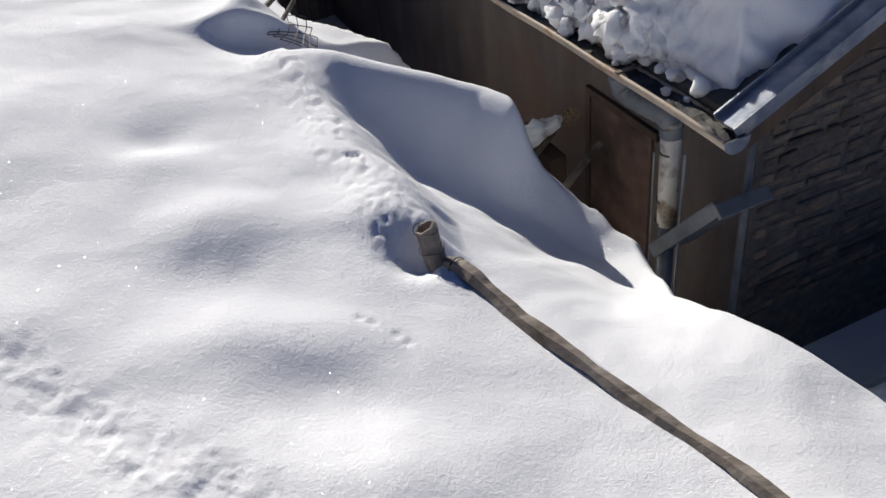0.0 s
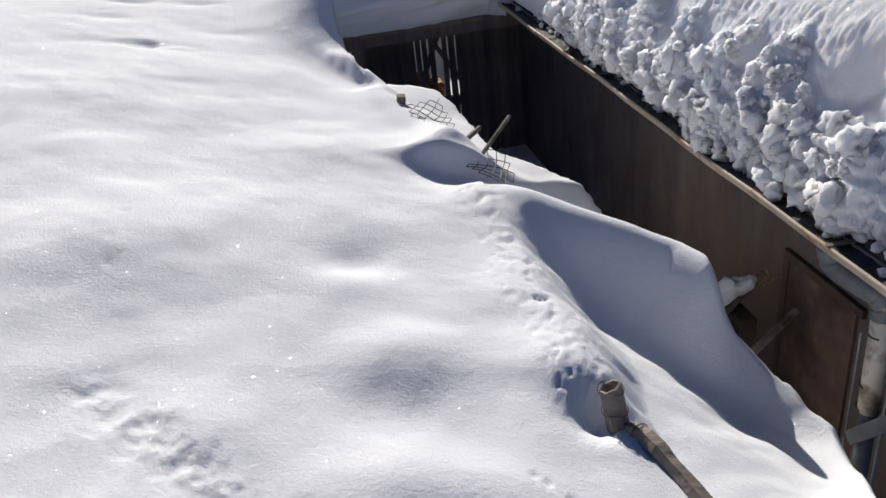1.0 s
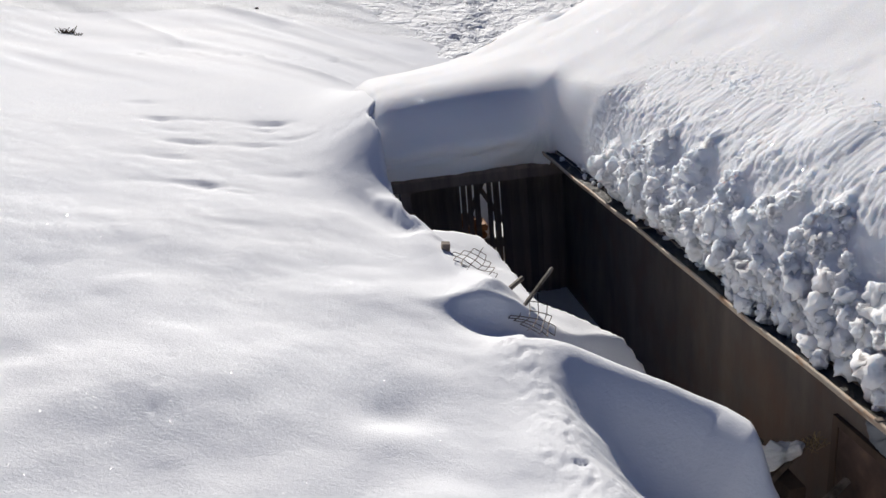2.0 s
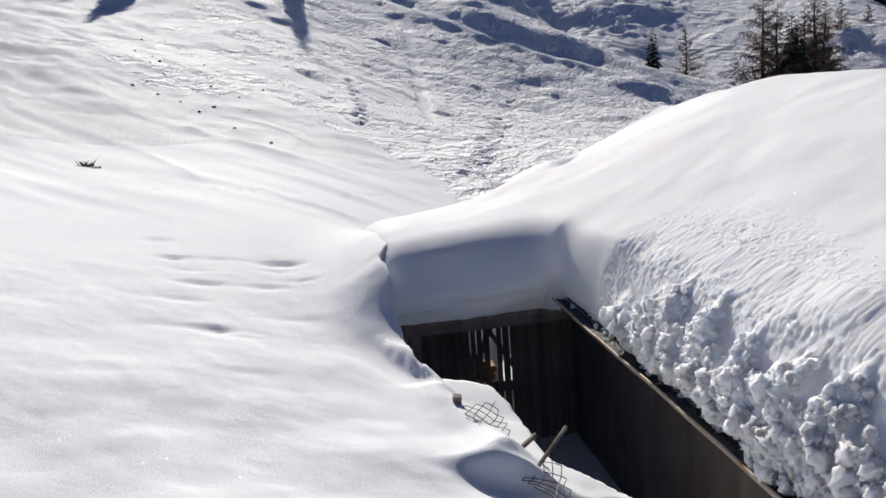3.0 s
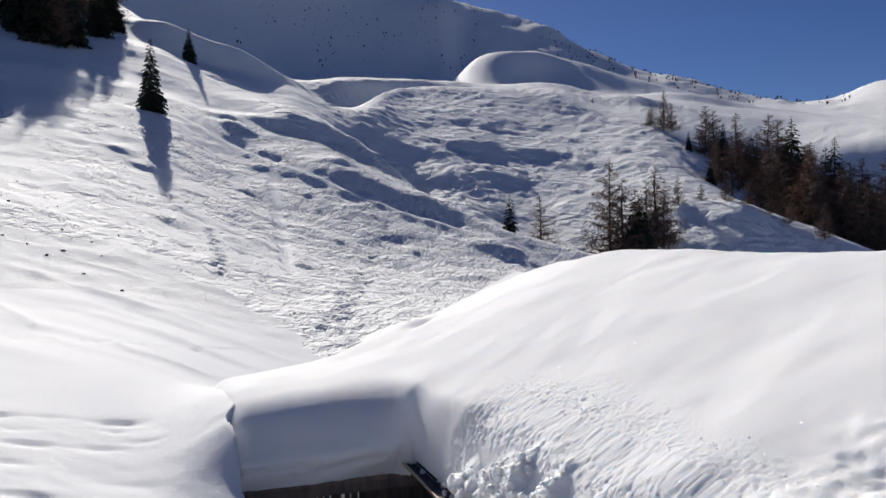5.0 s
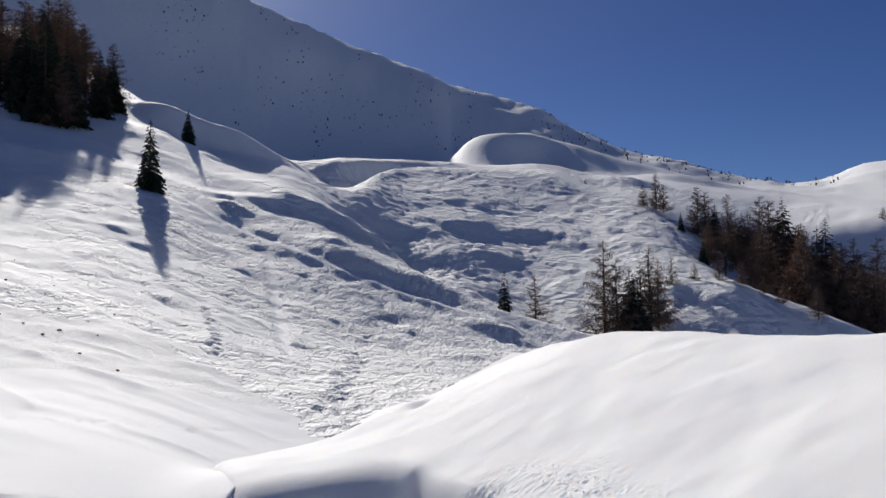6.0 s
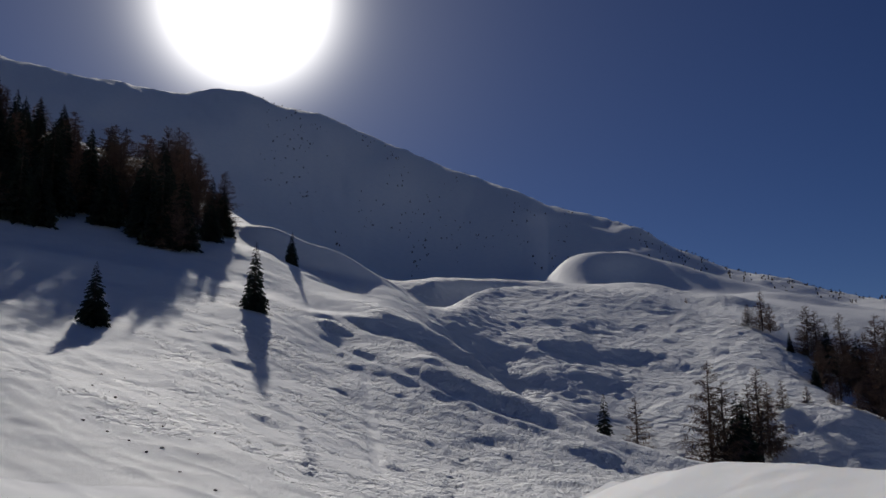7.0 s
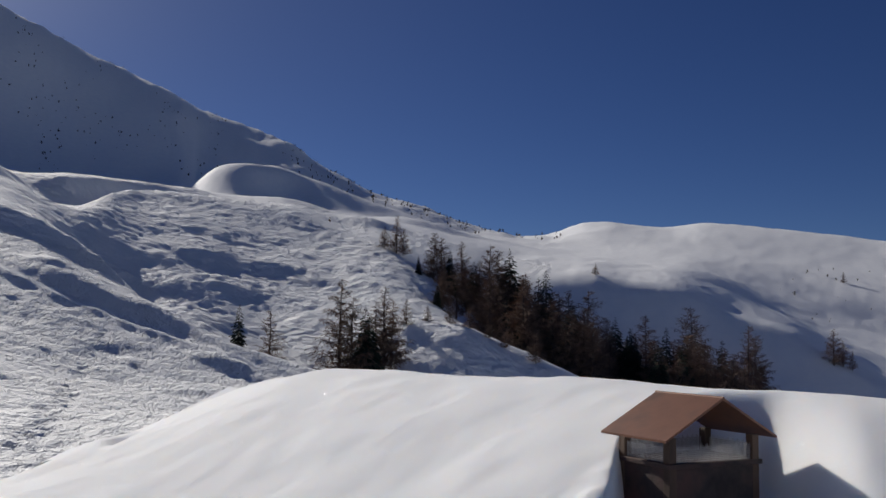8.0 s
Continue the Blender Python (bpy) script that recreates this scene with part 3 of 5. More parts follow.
def ground_height(x, y):
    x, y = np.asarray(x, float), np.asarray(y, float)
    r = np.hypot(x, y)
    bearing = np.degrees(np.arctan2(x, y))
    # coarse swells and fine relief, larger with distance
    far = step(30, 200, r)
    z = valley(x, y)
    calm = 1 - .6 * step(105, 120, r) * step(260, 200, r) * step(-13, -9, bearing) * step(16, 10, bearing)
    z = z + step(14, 40, r) * (.22 * calm * fbm(x * .11, y * .11, 21, 4) + .05 * fbm(x * .7, y * .7, 5, 2))
    z = z + far * (1 - step(420, 520, r)) * ((.24 - .05 * step(16, 22, bearing)) * calm * fbm(x * .045, y * .045, 33, 4)) + step(420, 560, r) * (3.4 - 3.0 * step(17, 24, bearing)) * fbm(x * .016, y * .016, 41, 5, .58)
    mix = step(8.5, 13.5, r) * step(60, 40, np.abs(bearing + 20)) + step(40, 60, np.abs(bearing + 20)) * step(14, 30, r)
    near = near_bank(np.clip(x, -14, 8), np.clip(y, -14, 14))
    z = near * (1 - mix) + z * mix
    # drifted up against the wing of the house
    across, beside = (x - 1.25) * .917 + (y - 3.4) * .398 + 1.64, (y - 3.4) * .917 - (x - 1.25) * .398
    z = z + .76 * np.exp(-(across / np.where(across < 0, .78, .45)) ** 2) * step(5.5, 7.1, beside) * step(12.5, 7.6, beside)
    # the yard falls away beside the house
    pit = inside(x, y, YARD)
    ledge = inside(x, y, LEDGE)
    floor = -4.3 + .55 * step(10.8, 11.2, x * -.398 + y * .917)
    floor = floor + 1.1 * step(2.5, 1.7, x * -.398 + y * .917)
    shelf = -1.992 - .22 * x - .10 * y - .05 - .06 * np.clip(pit, 0, 3) + .03 * fbm(x * 2, y * 2, 8, 2)
    low = floor + (np.maximum(shelf, floor) - floor) * step(-.12, .14, ledge + .03 * fbm(x * 4, y * 4, 15, 2))
    wavy = pit + (.035 - .028 * step(.6, 1.0, x)) * fbm(x * 3.1, y * 3.1, 11, 3)
    z = np.where(pit > -.4, np.minimum(z, z + (low - z) * step(-.06, .30 - .19 * step(6.4, 7.6, y), wavy)), z)
    return z

# ---------------------------------------------------------------- the ground, one sheet to the horizon
def trail(z, x, y, line, gap, size, deep, sway, seed):
    """Foot marks along a way: dents with a small raised rim."""
    rng = random.Random(seed)
    for (ax, ay), (bx, by) in zip(line, line[1:]):
        n = max(1, int(math.hypot(bx - ax, by - ay) / gap))
        for k in range(n):
            s = (k + rng.uniform(-.25, .25)) / n
            px = ax + (bx - ax) * s + rng.uniform(-sway, sway)
            py = ay + (by - ay) * s + rng.uniform(-sway, sway)
            w = size * rng.uniform(.75, 1.25)
            near = (np.abs(x - px) < 3 * w) & (np.abs(y - py) < 3 * w)
            if near.any():
                a = rng.uniform(0, 3.14)
                dx, dy = x[near] - px, y[near] - py
                d = np.hypot((dx * math.cos(a) + dy * math.sin(a)) * .7, (dy * math.cos(a) - dx * math.sin(a)) * 1.3) / w
                z[near] += -deep * np.exp(-d * d) + .12 * deep * np.exp(-((d - 1.6) / .6) ** 2)


def build_ground():
    turn = np.concatenate([np.linspace(-180, -48, 110, endpoint=False), np.arange(-48, 44, .18), np.linspace(44, 180, 110, endpoint=False)])
    out = [.005, .06, .13, .2, .27, .35]
    while out[-1] < 4200:
        r = out[-1]
        out.append(r * (1 + (.05 if r < 1.2 else .0065 if r < 11.5 else .0095 if r < 30 else .0042 if r < 80 else .0062 if r < 115 else 0.0055 if r < 185 else .016 if r < 900 else .06)))
    r = np.array(out)[:, None]
    a = np.radians(turn)[None, :]
    x, y = r * np.sin(a), r * np.cos(a)
    z = ground_height(x, y)
    rr = r + 0 * x
    bearing = turn[None, :] + 0 * x
    # trodden and skied snow below the track
    rough = step(32, 42, rr) * step(112, 95, rr) * step(-27, -20, bearing) * step(8, 2, bearing)
    patch = .35 + .65 * step(-.3, .5, smooth_noise(x * .07, y * .07, 50))
    z += rough * (patch * .10 * pebbles(x * 1.1, y * .7, 51) * step(0, .5, smooth_noise(x * .3, y * .3, 53)) + .05 * fbm(x * .9, y * .5, 54, 2) + .10 * fbm(x * .16, y * .16, 52, 2))
    skied = step(92, 104, rr) * step(270, 210, rr) * step(-16, -12, bearing) * step(16, 9, bearing)
    bent = x + 5 * smooth_noise(x * .04, y * .04, 61)
    swing = y * .55 + 5 * smooth_noise(x * .05 + 3, y * .05, 65)
    z += skied * (.15 * (1 - np.abs(smooth_noise(bent * .5, swing * .8, 62))) ** 4 + .13 * (1 - np.abs(smooth_noise(bent * .34 + swing * .5, swing * 1.1, 63))) ** 4
                  + .13 * (1 - np.abs(smooth_noise(bent * .5 - swing * .6, swing * .9, 66))) ** 4 + .06 * smooth_noise(x * .06, y * .045, 64))
    # wind-combed furrows on the open slope
    combed = step(12, 18, rr) * step(75, 50, rr) * step(-12, -20, bearing)
    z += combed * (.06 * smooth_noise(x * .22 + y * .42, (x - y * .5) * .10, 73) + .05 * smooth_noise(x * .5 + y * .9, (x - y * .5) * .18, 71) + .025 * smooth_noise(x * .9 + y * 1.9, (x - y * .5) * .3, 72))
    # hummocks over buried boulders
    boulders = ((-13.2, 49.2, 0.66, 0.17), (-14.3, 63.2, 0.84, 0.17), (-4.4, 59.8, 1.92, 0.27), (-22.6, 52.9, 0.96, 0.17), (-20.6, 47.5, 1.02, 0.17),
               (-23, 68.9, 1.08, 0.2), (-24.3, 100, 1.8, 0.34), (-32.2, 65.5, 1.32, 0.27), (-29.4, 63.5, 1.2, 0.24), (-17, 58, 0.72, 0.14),
               (-9, 66, 0.9, 0.17), (-19, 74, 0.96, 0.17), (-31, 90, 2.2, 0.5))
    knolls = [(off * math.sin(radians(turned)), off * math.cos(radians(turned)), wide, high) for turned, off, wide, high in (
        (-3.6, 140, 4.6, .9), (.9, 143, 5.5, 1.2), (-3.2, 156, 7, .4), (3.4, 138, 4.4, .7), (-7.2, 133, 5, .5), (-5.6, 121, 4, .5), (2.4, 154, 5, .4), (5.4, 147, 5, .6), (6.8, 136, 4, .6), (-1.2, 128, 4, .6),
        (-16.6, 101, 3, .8), (-19.5, 99, 2.5, .7), (-12.3, 87, 2, .5), (-2.4, 72, 2.6, .55), (-1, 70.5, 2.2, .4), (10, 112, 3, .8), (13, 110, 3, .8), (7, 240, 9, 2), (2.5, 255, 12, 1.6), (11, 300, 14, 2.2))]
    for px, py, wide, high in list(boulders) + knolls:
        dx, dy = (x - px) / wide, (y - py) / wide
        z += high * np.exp(-dx * dx - (dy * np.where(dy < 0, 2.2, .6)) ** 2)
    # long drift edges
    for line, wide, high in ((((-14.4, 21.1), (-10.8, 17.6), (-9.6, 16.2)), .24, .08), (((-8.0, 15.9), (-7.3, 15.2), (-5.4, 14.7)), .20, .09), (((-16.8, 29.6), (-13.2, 28.3), (-11, 26)), .4, .12),
                             (((-16.7, 26.4), (-12, 23), (-9.7, 22.1)), .35, .10)):
        dist, side, where = along(x, y, line)
        z += high * np.exp(-np.abs(dist * side - .1) / wide) * step(0, .2, where) * step(1, .8, where)
    # the banked edge of the path across the slope
    path = [(off * math.sin(radians(turned)), off * math.cos(radians(turned))) for turned, off, _ in TRACK_RISE[3:15]]
    path_off, path_side, path_where = along(x, y, path)
    z += .26 * np.exp(-(path_off / .75) ** 2) * step(0, .12, path_where) * (.75 + .25 * smooth_noise(x * .3, y * .3, 97))
    # ways of feet and skis
    # old half-filled dents, long and shallow, by the wing
    for px, py, long, wide, deep in ((-6.25, 9.45, .20, .10, .05), (-5.35, 8.6, .26, .10, .05), (-5.05, 9.95, .24, .13, .07), (-4.95, 9.6, .22, .09, .05), (-4.6, 7.1, .30, .10, .05), (-4.4, 7.15, .12, .09, .04), (-4.1, 7.1, .2, .08, .02),
                                     (-4.45, 9.3, .25, .07, .03), (-7.0, 10.3, .2, .1, .04), (-5.8, 9.0, .2, .08, .03), (-5.8, 9.7, .16, .09, .03), (-4.7, 8.9, .3, .07, .03), (-5.2, 7.9, .3, .1, .025), (-4.0, 8.0, .3, .09, .02), (-3.6, 6.2, .3, .1, .02)):
        dx, dy = (x - px) * .9 + (y - py) * .44, (y - py) * .9 - (x - px) * .44
        z -= .75 * deep * np.exp(-(dx / long) ** 2 - (dy / np.where(dy > 0, wide * .6, wide * 1.5)) ** 2) * (1 + .3 * smooth_noise(x * 9, y * 9, 58))
    trail(z, x, y, ((-9.8, 14.7), (-8.7, 15.3), (-7.7, 16.4), (-7.1, 17.7), (-7.0, 20.3)), .24, .07, .045, .05, 4)
    trail(z, x, y, ((-6.2, 26.5), (-7.6, 34.7), (-9.9, 50.7), (-11.6, 64.9), (-11.6, 72.3)), .27, .17, .16, .45, 5)
    trail(z, x, y, ((-19.1, 49.9), (-17.9, 47.2), (-16, 43.2), (-12.4, 33.4)), .45, .18, .16, .25, 6)
    dist, side, where = along(x, y, ((-12.5, 43.9), (-15.6, 53.7), (-19.7, 66.3), (-23.6, 77.7)))
    z -= .10 * np.exp(-(dist / .42) ** 4)
    dist, side, where = along(x, y, ((-2.1, 2.35), (-1.5, 2.02), (-1.1, 1.72), (-.75, 1.5)))
    z += np.exp(-(dist / .13) ** 2) * (-.018 + .009 * fbm(x * 12, y * 12, 57, 4, .6))
    # crumbs of frozen snow along the scoop's edge
    dist, side, where = along(x, y, SCOOP[1:6])
    z += np.exp(-((dist * -side + .12) / .16) ** 2) * step(9, 7, rr) * (.022 * pebbles(x * 13, y * 13, 55) + .024 * pebbles(x * 27, y * 27, 56))
    for px, py in ((-.45, 2.42), (-.40, 2.40), (-.31, 2.34), (-.27, 2.30), (-2.7, 3.7), (-2.6, 3.4), (-2.5, 3.2), (-3.1, 4.5)):
        z += -.010 * np.exp(-((x - px) ** 2 + (y - py) ** 2) / .018 ** 2)
    ground = grid_mesh("ground", x, y, z, None, SNOW, True, True)
    ground.data.materials.append(FAR_SNOW)
    # fresh, blown, trodden and skied snow
    kind = (rr > 26).astype(np.int32)
    edge = 2.5 * smooth_noise(x * .12, y * .12, 91)
    kind[(rr + 1.5 * edge + 5 * smooth_noise(x * .7, y * .35, 93) > 38 - 16 * step(-24, -12, bearing)) & (rr < 101) & (bearing + 2.2 * edge + 10 * fbm(x * .3, y * .3, 92, 4, .7) > -22) & (bearing < 8)] = 2
    kind[(rr > 99) & (rr + 3 * edge < 250) & (bearing + edge > -16) & (bearing < 19)] = 3
    dist, side, where = along(x, y, ((-12.5, 43.9), (-15.6, 53.7), (-19.7, 66.3), (-23.6, 77.7)))
    kind[(dist < .42) & (where > 0) & (where < 1)] = 1
    kind[(path_off < .6) & (path_where > 0) & (path_where < 1)] = 1
    ground.data.materials.append(TRODDEN_SNOW)
    ground.data.materials.append(SKIED_SNOW)
    ground.data.polygons.foreach_set("material_index", kind[:-1].ravel())
    tagged(ground, "deep sunlit snow on banks, valley and mountain side", "snow", kind="structure")


build_ground()


def height(x, y):
    return float(ground_height(np.array([x]), np.array([y]))[0])


# ---------------------------------------------------------------- the house: x across the roof, y along the eave
HOUSE = pose(1.25, 3.40, 0, 0, 0, 23.46)
EAVE, WING_EAVE, PITCH, RIDGE, LONG = -2.075, -2.2, .456, 3.75, 6.85


def roof_height(v):
    return EAVE + PITCH * (RIDGE - np.abs(v - RIDGE))


house = new("farmhouse")
house.matrix_world = HOUSE
house.empty_display_size = .2
tagged(house, "old stone farmhouse half buried in deep snow", "house")


def prism(bm, outline, lo, hi):
    """An outline in x and z drawn along y."""
    a = [bm.verts.new((x, lo, z)) for x, z in outline]
    b = [bm.verts.new((x, hi, z)) for x, z in outline]
    n = len(outline)
    for k in range(n):
        bm.faces.new((a[k], a[(k + 1) % n], b[(k + 1) % n], b[k]))
    bm.faces.new(a[::-1])
    bm.faces.new(b)
    bmesh.ops.recalc_face_normals(bm, faces=bm.faces)
    return bm


def build_house():
    roof = prism(bmesh.new(), [(.035, EAVE + .016), (RIDGE, roof_height(RIDGE)), (7.5, EAVE), (7.5, EAVE - .11), (RIDGE, roof_height(RIDGE) - .12), (.035, EAVE - .094)], .0, 10.6)
    roof = part("roof", roof, SLATE, house, "dark slate roof under snow")
    eave_wall = part("eave_wall", box(bmesh.new(), (.45, .34, -6.2), (.9, 8.2, EAVE + .08), .01), PLASTER, house, "dark brown rough-plastered wall")
    gable = prism(bmesh.new(), [(.46, -6.2), (7.0, -6.2), (7.0, roof_height(7.0) - .13), (RIDGE, roof_height(RIDGE) - .13), (.46, roof_height(.46) - .13)], .30, .62)
    gable = part("gable_wall", gable, MORTAR, house, "dry rubble stone gable wall")
    part("back_wall", box(bmesh.new(), (6.7, .6, -6.2), (7.0, 10.4, EAVE)), MORTAR, house)
    part("end_wall", box(bmesh.new(), (.9, 9.9, -6.2), (7.0, 10.3, EAVE - .2)), MORTAR, house)
    # gutter: half round trough with rolled rim, brackets and an end cap
    bm = bmesh.new()
    rows = []
    for y in [-.05 + (LONG + .03) * k / 40 for k in range(41)]:
        sag = .006 * math.sin(y * 2.1) + .004 * math.sin(y * 5.3)
        ring = [(-.045 + .072 * math.cos(a), EAVE - .03 + sag + .072 * math.sin(a)) for a in [math.pi + math.pi * s / 10 for s in range(11)]]
        ring += [(x * 1 + (.004 if x > -.045 else -.004) * -1, z + .0) for x, z in [(-.045 + .066 * math.cos(a), EAVE - .027 + sag + .066 * math.sin(a)) for a in [2 * math.pi - math.pi * s / 10 for s in range(11)]]]
        rows.append([bm.verts.new((x, y, z)) for x, z in ring])
    n = len(rows[0])
    for one, two in zip(rows, rows[1:]):
        for s in range(n):
            bm.faces.new((one[s], one[(s + 1) % n], two[(s + 1) % n], two[s]))
    bm.faces.new(rows[0])
    bm.faces.new(rows[-1][::-1])
    bmesh.ops.recalc_face_normals(bm, faces=bm.faces)
    gutter = part("gutter", bm, GUTTER_TIN, house, "rust-stained half-round tin gutter", True)
    bm = bmesh.new()
    tube(bm, [(-.118, y, EAVE - .025 + .006 * math.sin(y * 2.1) + .004 * math.sin(y * 5.3)) for y in [-.05 + (LONG + .03) * k / 40 for k in range(41)]], .011, 8)
    part("rolled_rim", bm, GUTTER_TIN, gutter, "", True)
    bm = bmesh.new()
    cap = [bm.verts.new((-.045 + .076 * math.cos(a), -.056, EAVE - .03 + .076 * math.sin(a))) for a in [math.pi + math.pi * s / 12 for s in range(13)]]
    bm.faces.new(cap)
    made = bmesh.ops.extrude_face_region(bm, geom=list(bm.faces))
    bmesh.ops.translate(bm, vec=(0, -.008, 0), verts=[v for v in made["geom"] if isinstance(v, bmesh.types.BMVert)])
    bmesh.ops.recalc_face_normals(bm, faces=bm.faces)
    part("end_cap", bm, ZINC, gutter, "pale zinc end cap")
    for y in (.75, 3.8):
        bm = box(bmesh.new(), (-.13, y, EAVE - .015), (.10, y + .03, EAVE - .005), .002)
        part("gutter_bracket", bm, OLD_WOOD, gutter)
    bm = bmesh.new()
    rows = []
    for k in range(140):
        y = -.03 + (LONG - .02) * k / 139
        lift = EAVE - .035 + .014 * noise.noise(Vector((y * 9, 0, 0))) + .010 * noise.noise(Vector((y * 31, 4, 0)))
        rows.append([bm.verts.new((x, y, lift + .012 * noise.noise(Vector((x * 60, y * 22, 1))))) for x in (-.108, -.085, -.06, -.035, -.01, .018)])
    for one, two in zip(rows, rows[1:]):
        for s in range(5):
            bm.faces.new((one[s], two[s], two[s + 1], one[s + 1]))
    part("gutter_debris", bm, SLATE, gutter, "dark moss and debris in the gutter")
    # sheet-metal verge along the gable
    rise = math.degrees(math.atan(PITCH))
    lean = pose(0, 0, EAVE, 0, -rise, 0)
    flashing = part("verge_flashing", box(bmesh.new(), (-.04, -.03, .012), (4.1, .085, .03), .004, lean), ZINC, house, "dented grey sheet-metal verge")
    part("drip_edge", box(bmesh.new(), (-.04, -.04, -.05), (4.1, -.03, .03), .002, lean), ZINC, flashing)
    part("upstand", box(bmesh.new(), (-.04, .085, .012), (4.1, .096, .055), .002, lean), ZINC, flashing)
    bm = box(bmesh.new(), (.0, -.028, -.15), (4.1, -.004, .008), .004, lean)
    part("barge_board", bm, DARK_WOOD, house, "dark wooden barge board")
    # downpipe with a ribbed elbow
    bm = bmesh.new()
    path = [(-.04, .86, EAVE - .08), (-.03, .84, EAVE - .16), (.0, .80, EAVE - .20), (.06, .70, EAVE - .24), (.11, .63, EAVE - .27), (.12, .60, EAVE - .33), (.12, .60, EAVE - .40)]
    fine, radii = [], []
    for k in range(len(path) - 1):
        for s in range(5):
            fine.append(Vector(path[k]).lerp(Vector(path[k + 1]), s / 5))
            radii.append(.062 + (.004 if (k * 5 + s) % 2 else 0))
    tube(bm, fine, radii, 14)
    downpipe = part("downpipe", bm, PIPE_GREY, house, "ribbed grey elbow of the downpipe", True)
    part("upper_pipe", tube(bmesh.new(), [(.12, .60, EAVE - .30), (.12, .585, -3.04)], .058, 18), PIPE_WHITE, downpipe, "stained cream-coloured pipe", True)
    part("lower_pipe", tube(bmesh.new(), [(.12, .585, -3.02), (.12, .57, -5.2)], .050, 16), PIPE_GREY, downpipe, "dark grey pipe", True)
    for z in (-2.56, -2.88, -3.03):
        bm = bmesh.new()
        tube(bm, [(.12, .6, z + .007), (.12, .6, z - .007)], .061, 18)
        part("pipe_clip", bm, IRON, downpipe, "", True)
    part("rod", tube(bmesh.new(), [(.1, .45, -2.5), (.1, .45, -4.2)], .008, 6), ZINC, house, "thin grey metal rod")
    part("rod", tube(bmesh.new(), [(.1, .71, -2.62), (.1, .70, -4.2)], .005, 6), ZINC, house)
    part("corner_pipe", tube(bmesh.new(), [(.33, .22, -2.33), (.33, .21, -3.1), (.33, .20, -5.0)], .022, 10), PIPE_GREY, house, "thin dark pipe at the corner", True)
    # slanting sheet-metal chute
    chute = pose(.20, .10, -2.66, 0, 0, 0) @ pose(0, 0, 0, -50.5, 0, 0)
    bm = bmesh.new()
    box(bm, (-.16, -.03, -.004), (.14, .75, .004), 0, chute)
    box(bm, (-.17, -.03, -.01), (-.155, .75, .07), 0, chute)
    box(bm, (-.18, -.05, -.03), (.15, -.02, .05), .006, chute)
    part("metal_chute", bm, PIPE_GREY, house, "grey sheet-metal chute")
    # rusty door in a frame
    door = part("door", box(bmesh.new(), (.425, 1.16, -5.2), (.447, 1.84, -2.86), .004), RUSTY_DOOR, house, "dark rusty sheet door")
    part("door_frame", box(bmesh.new(), (.415, 1.84, -5.2), (.452, 1.90, -2.80), .004), DARK_WOOD, door)
    part("door_frame", box(bmesh.new(), (.415, 1.10, -2.86), (.452, 1.84, -2.80), .004), DARK_WOOD, door)
    return eave_wall, gable, roof


eave_wall, gable_wall, roof_part = build_house()


# ---------------------------------------------------------------- the snow that lies on the roofs
def fan(lo, hi, near, first=.0015, grow=1.45, most=.08):
    """Stations from lo to hi, close together at the edge near."""
    up, step_size = [], first
    p = near
    while p < hi:
        up.append(p)
        p, step_size = p + step_size, min(step_size * grow, most)
    down, p, step_size = [], near, first
    while p > lo:
        p, step_size = p - step_size, min(step_size * grow, most)
        down.append(max(p, lo))
    return sorted(set(down)) + up + [hi]


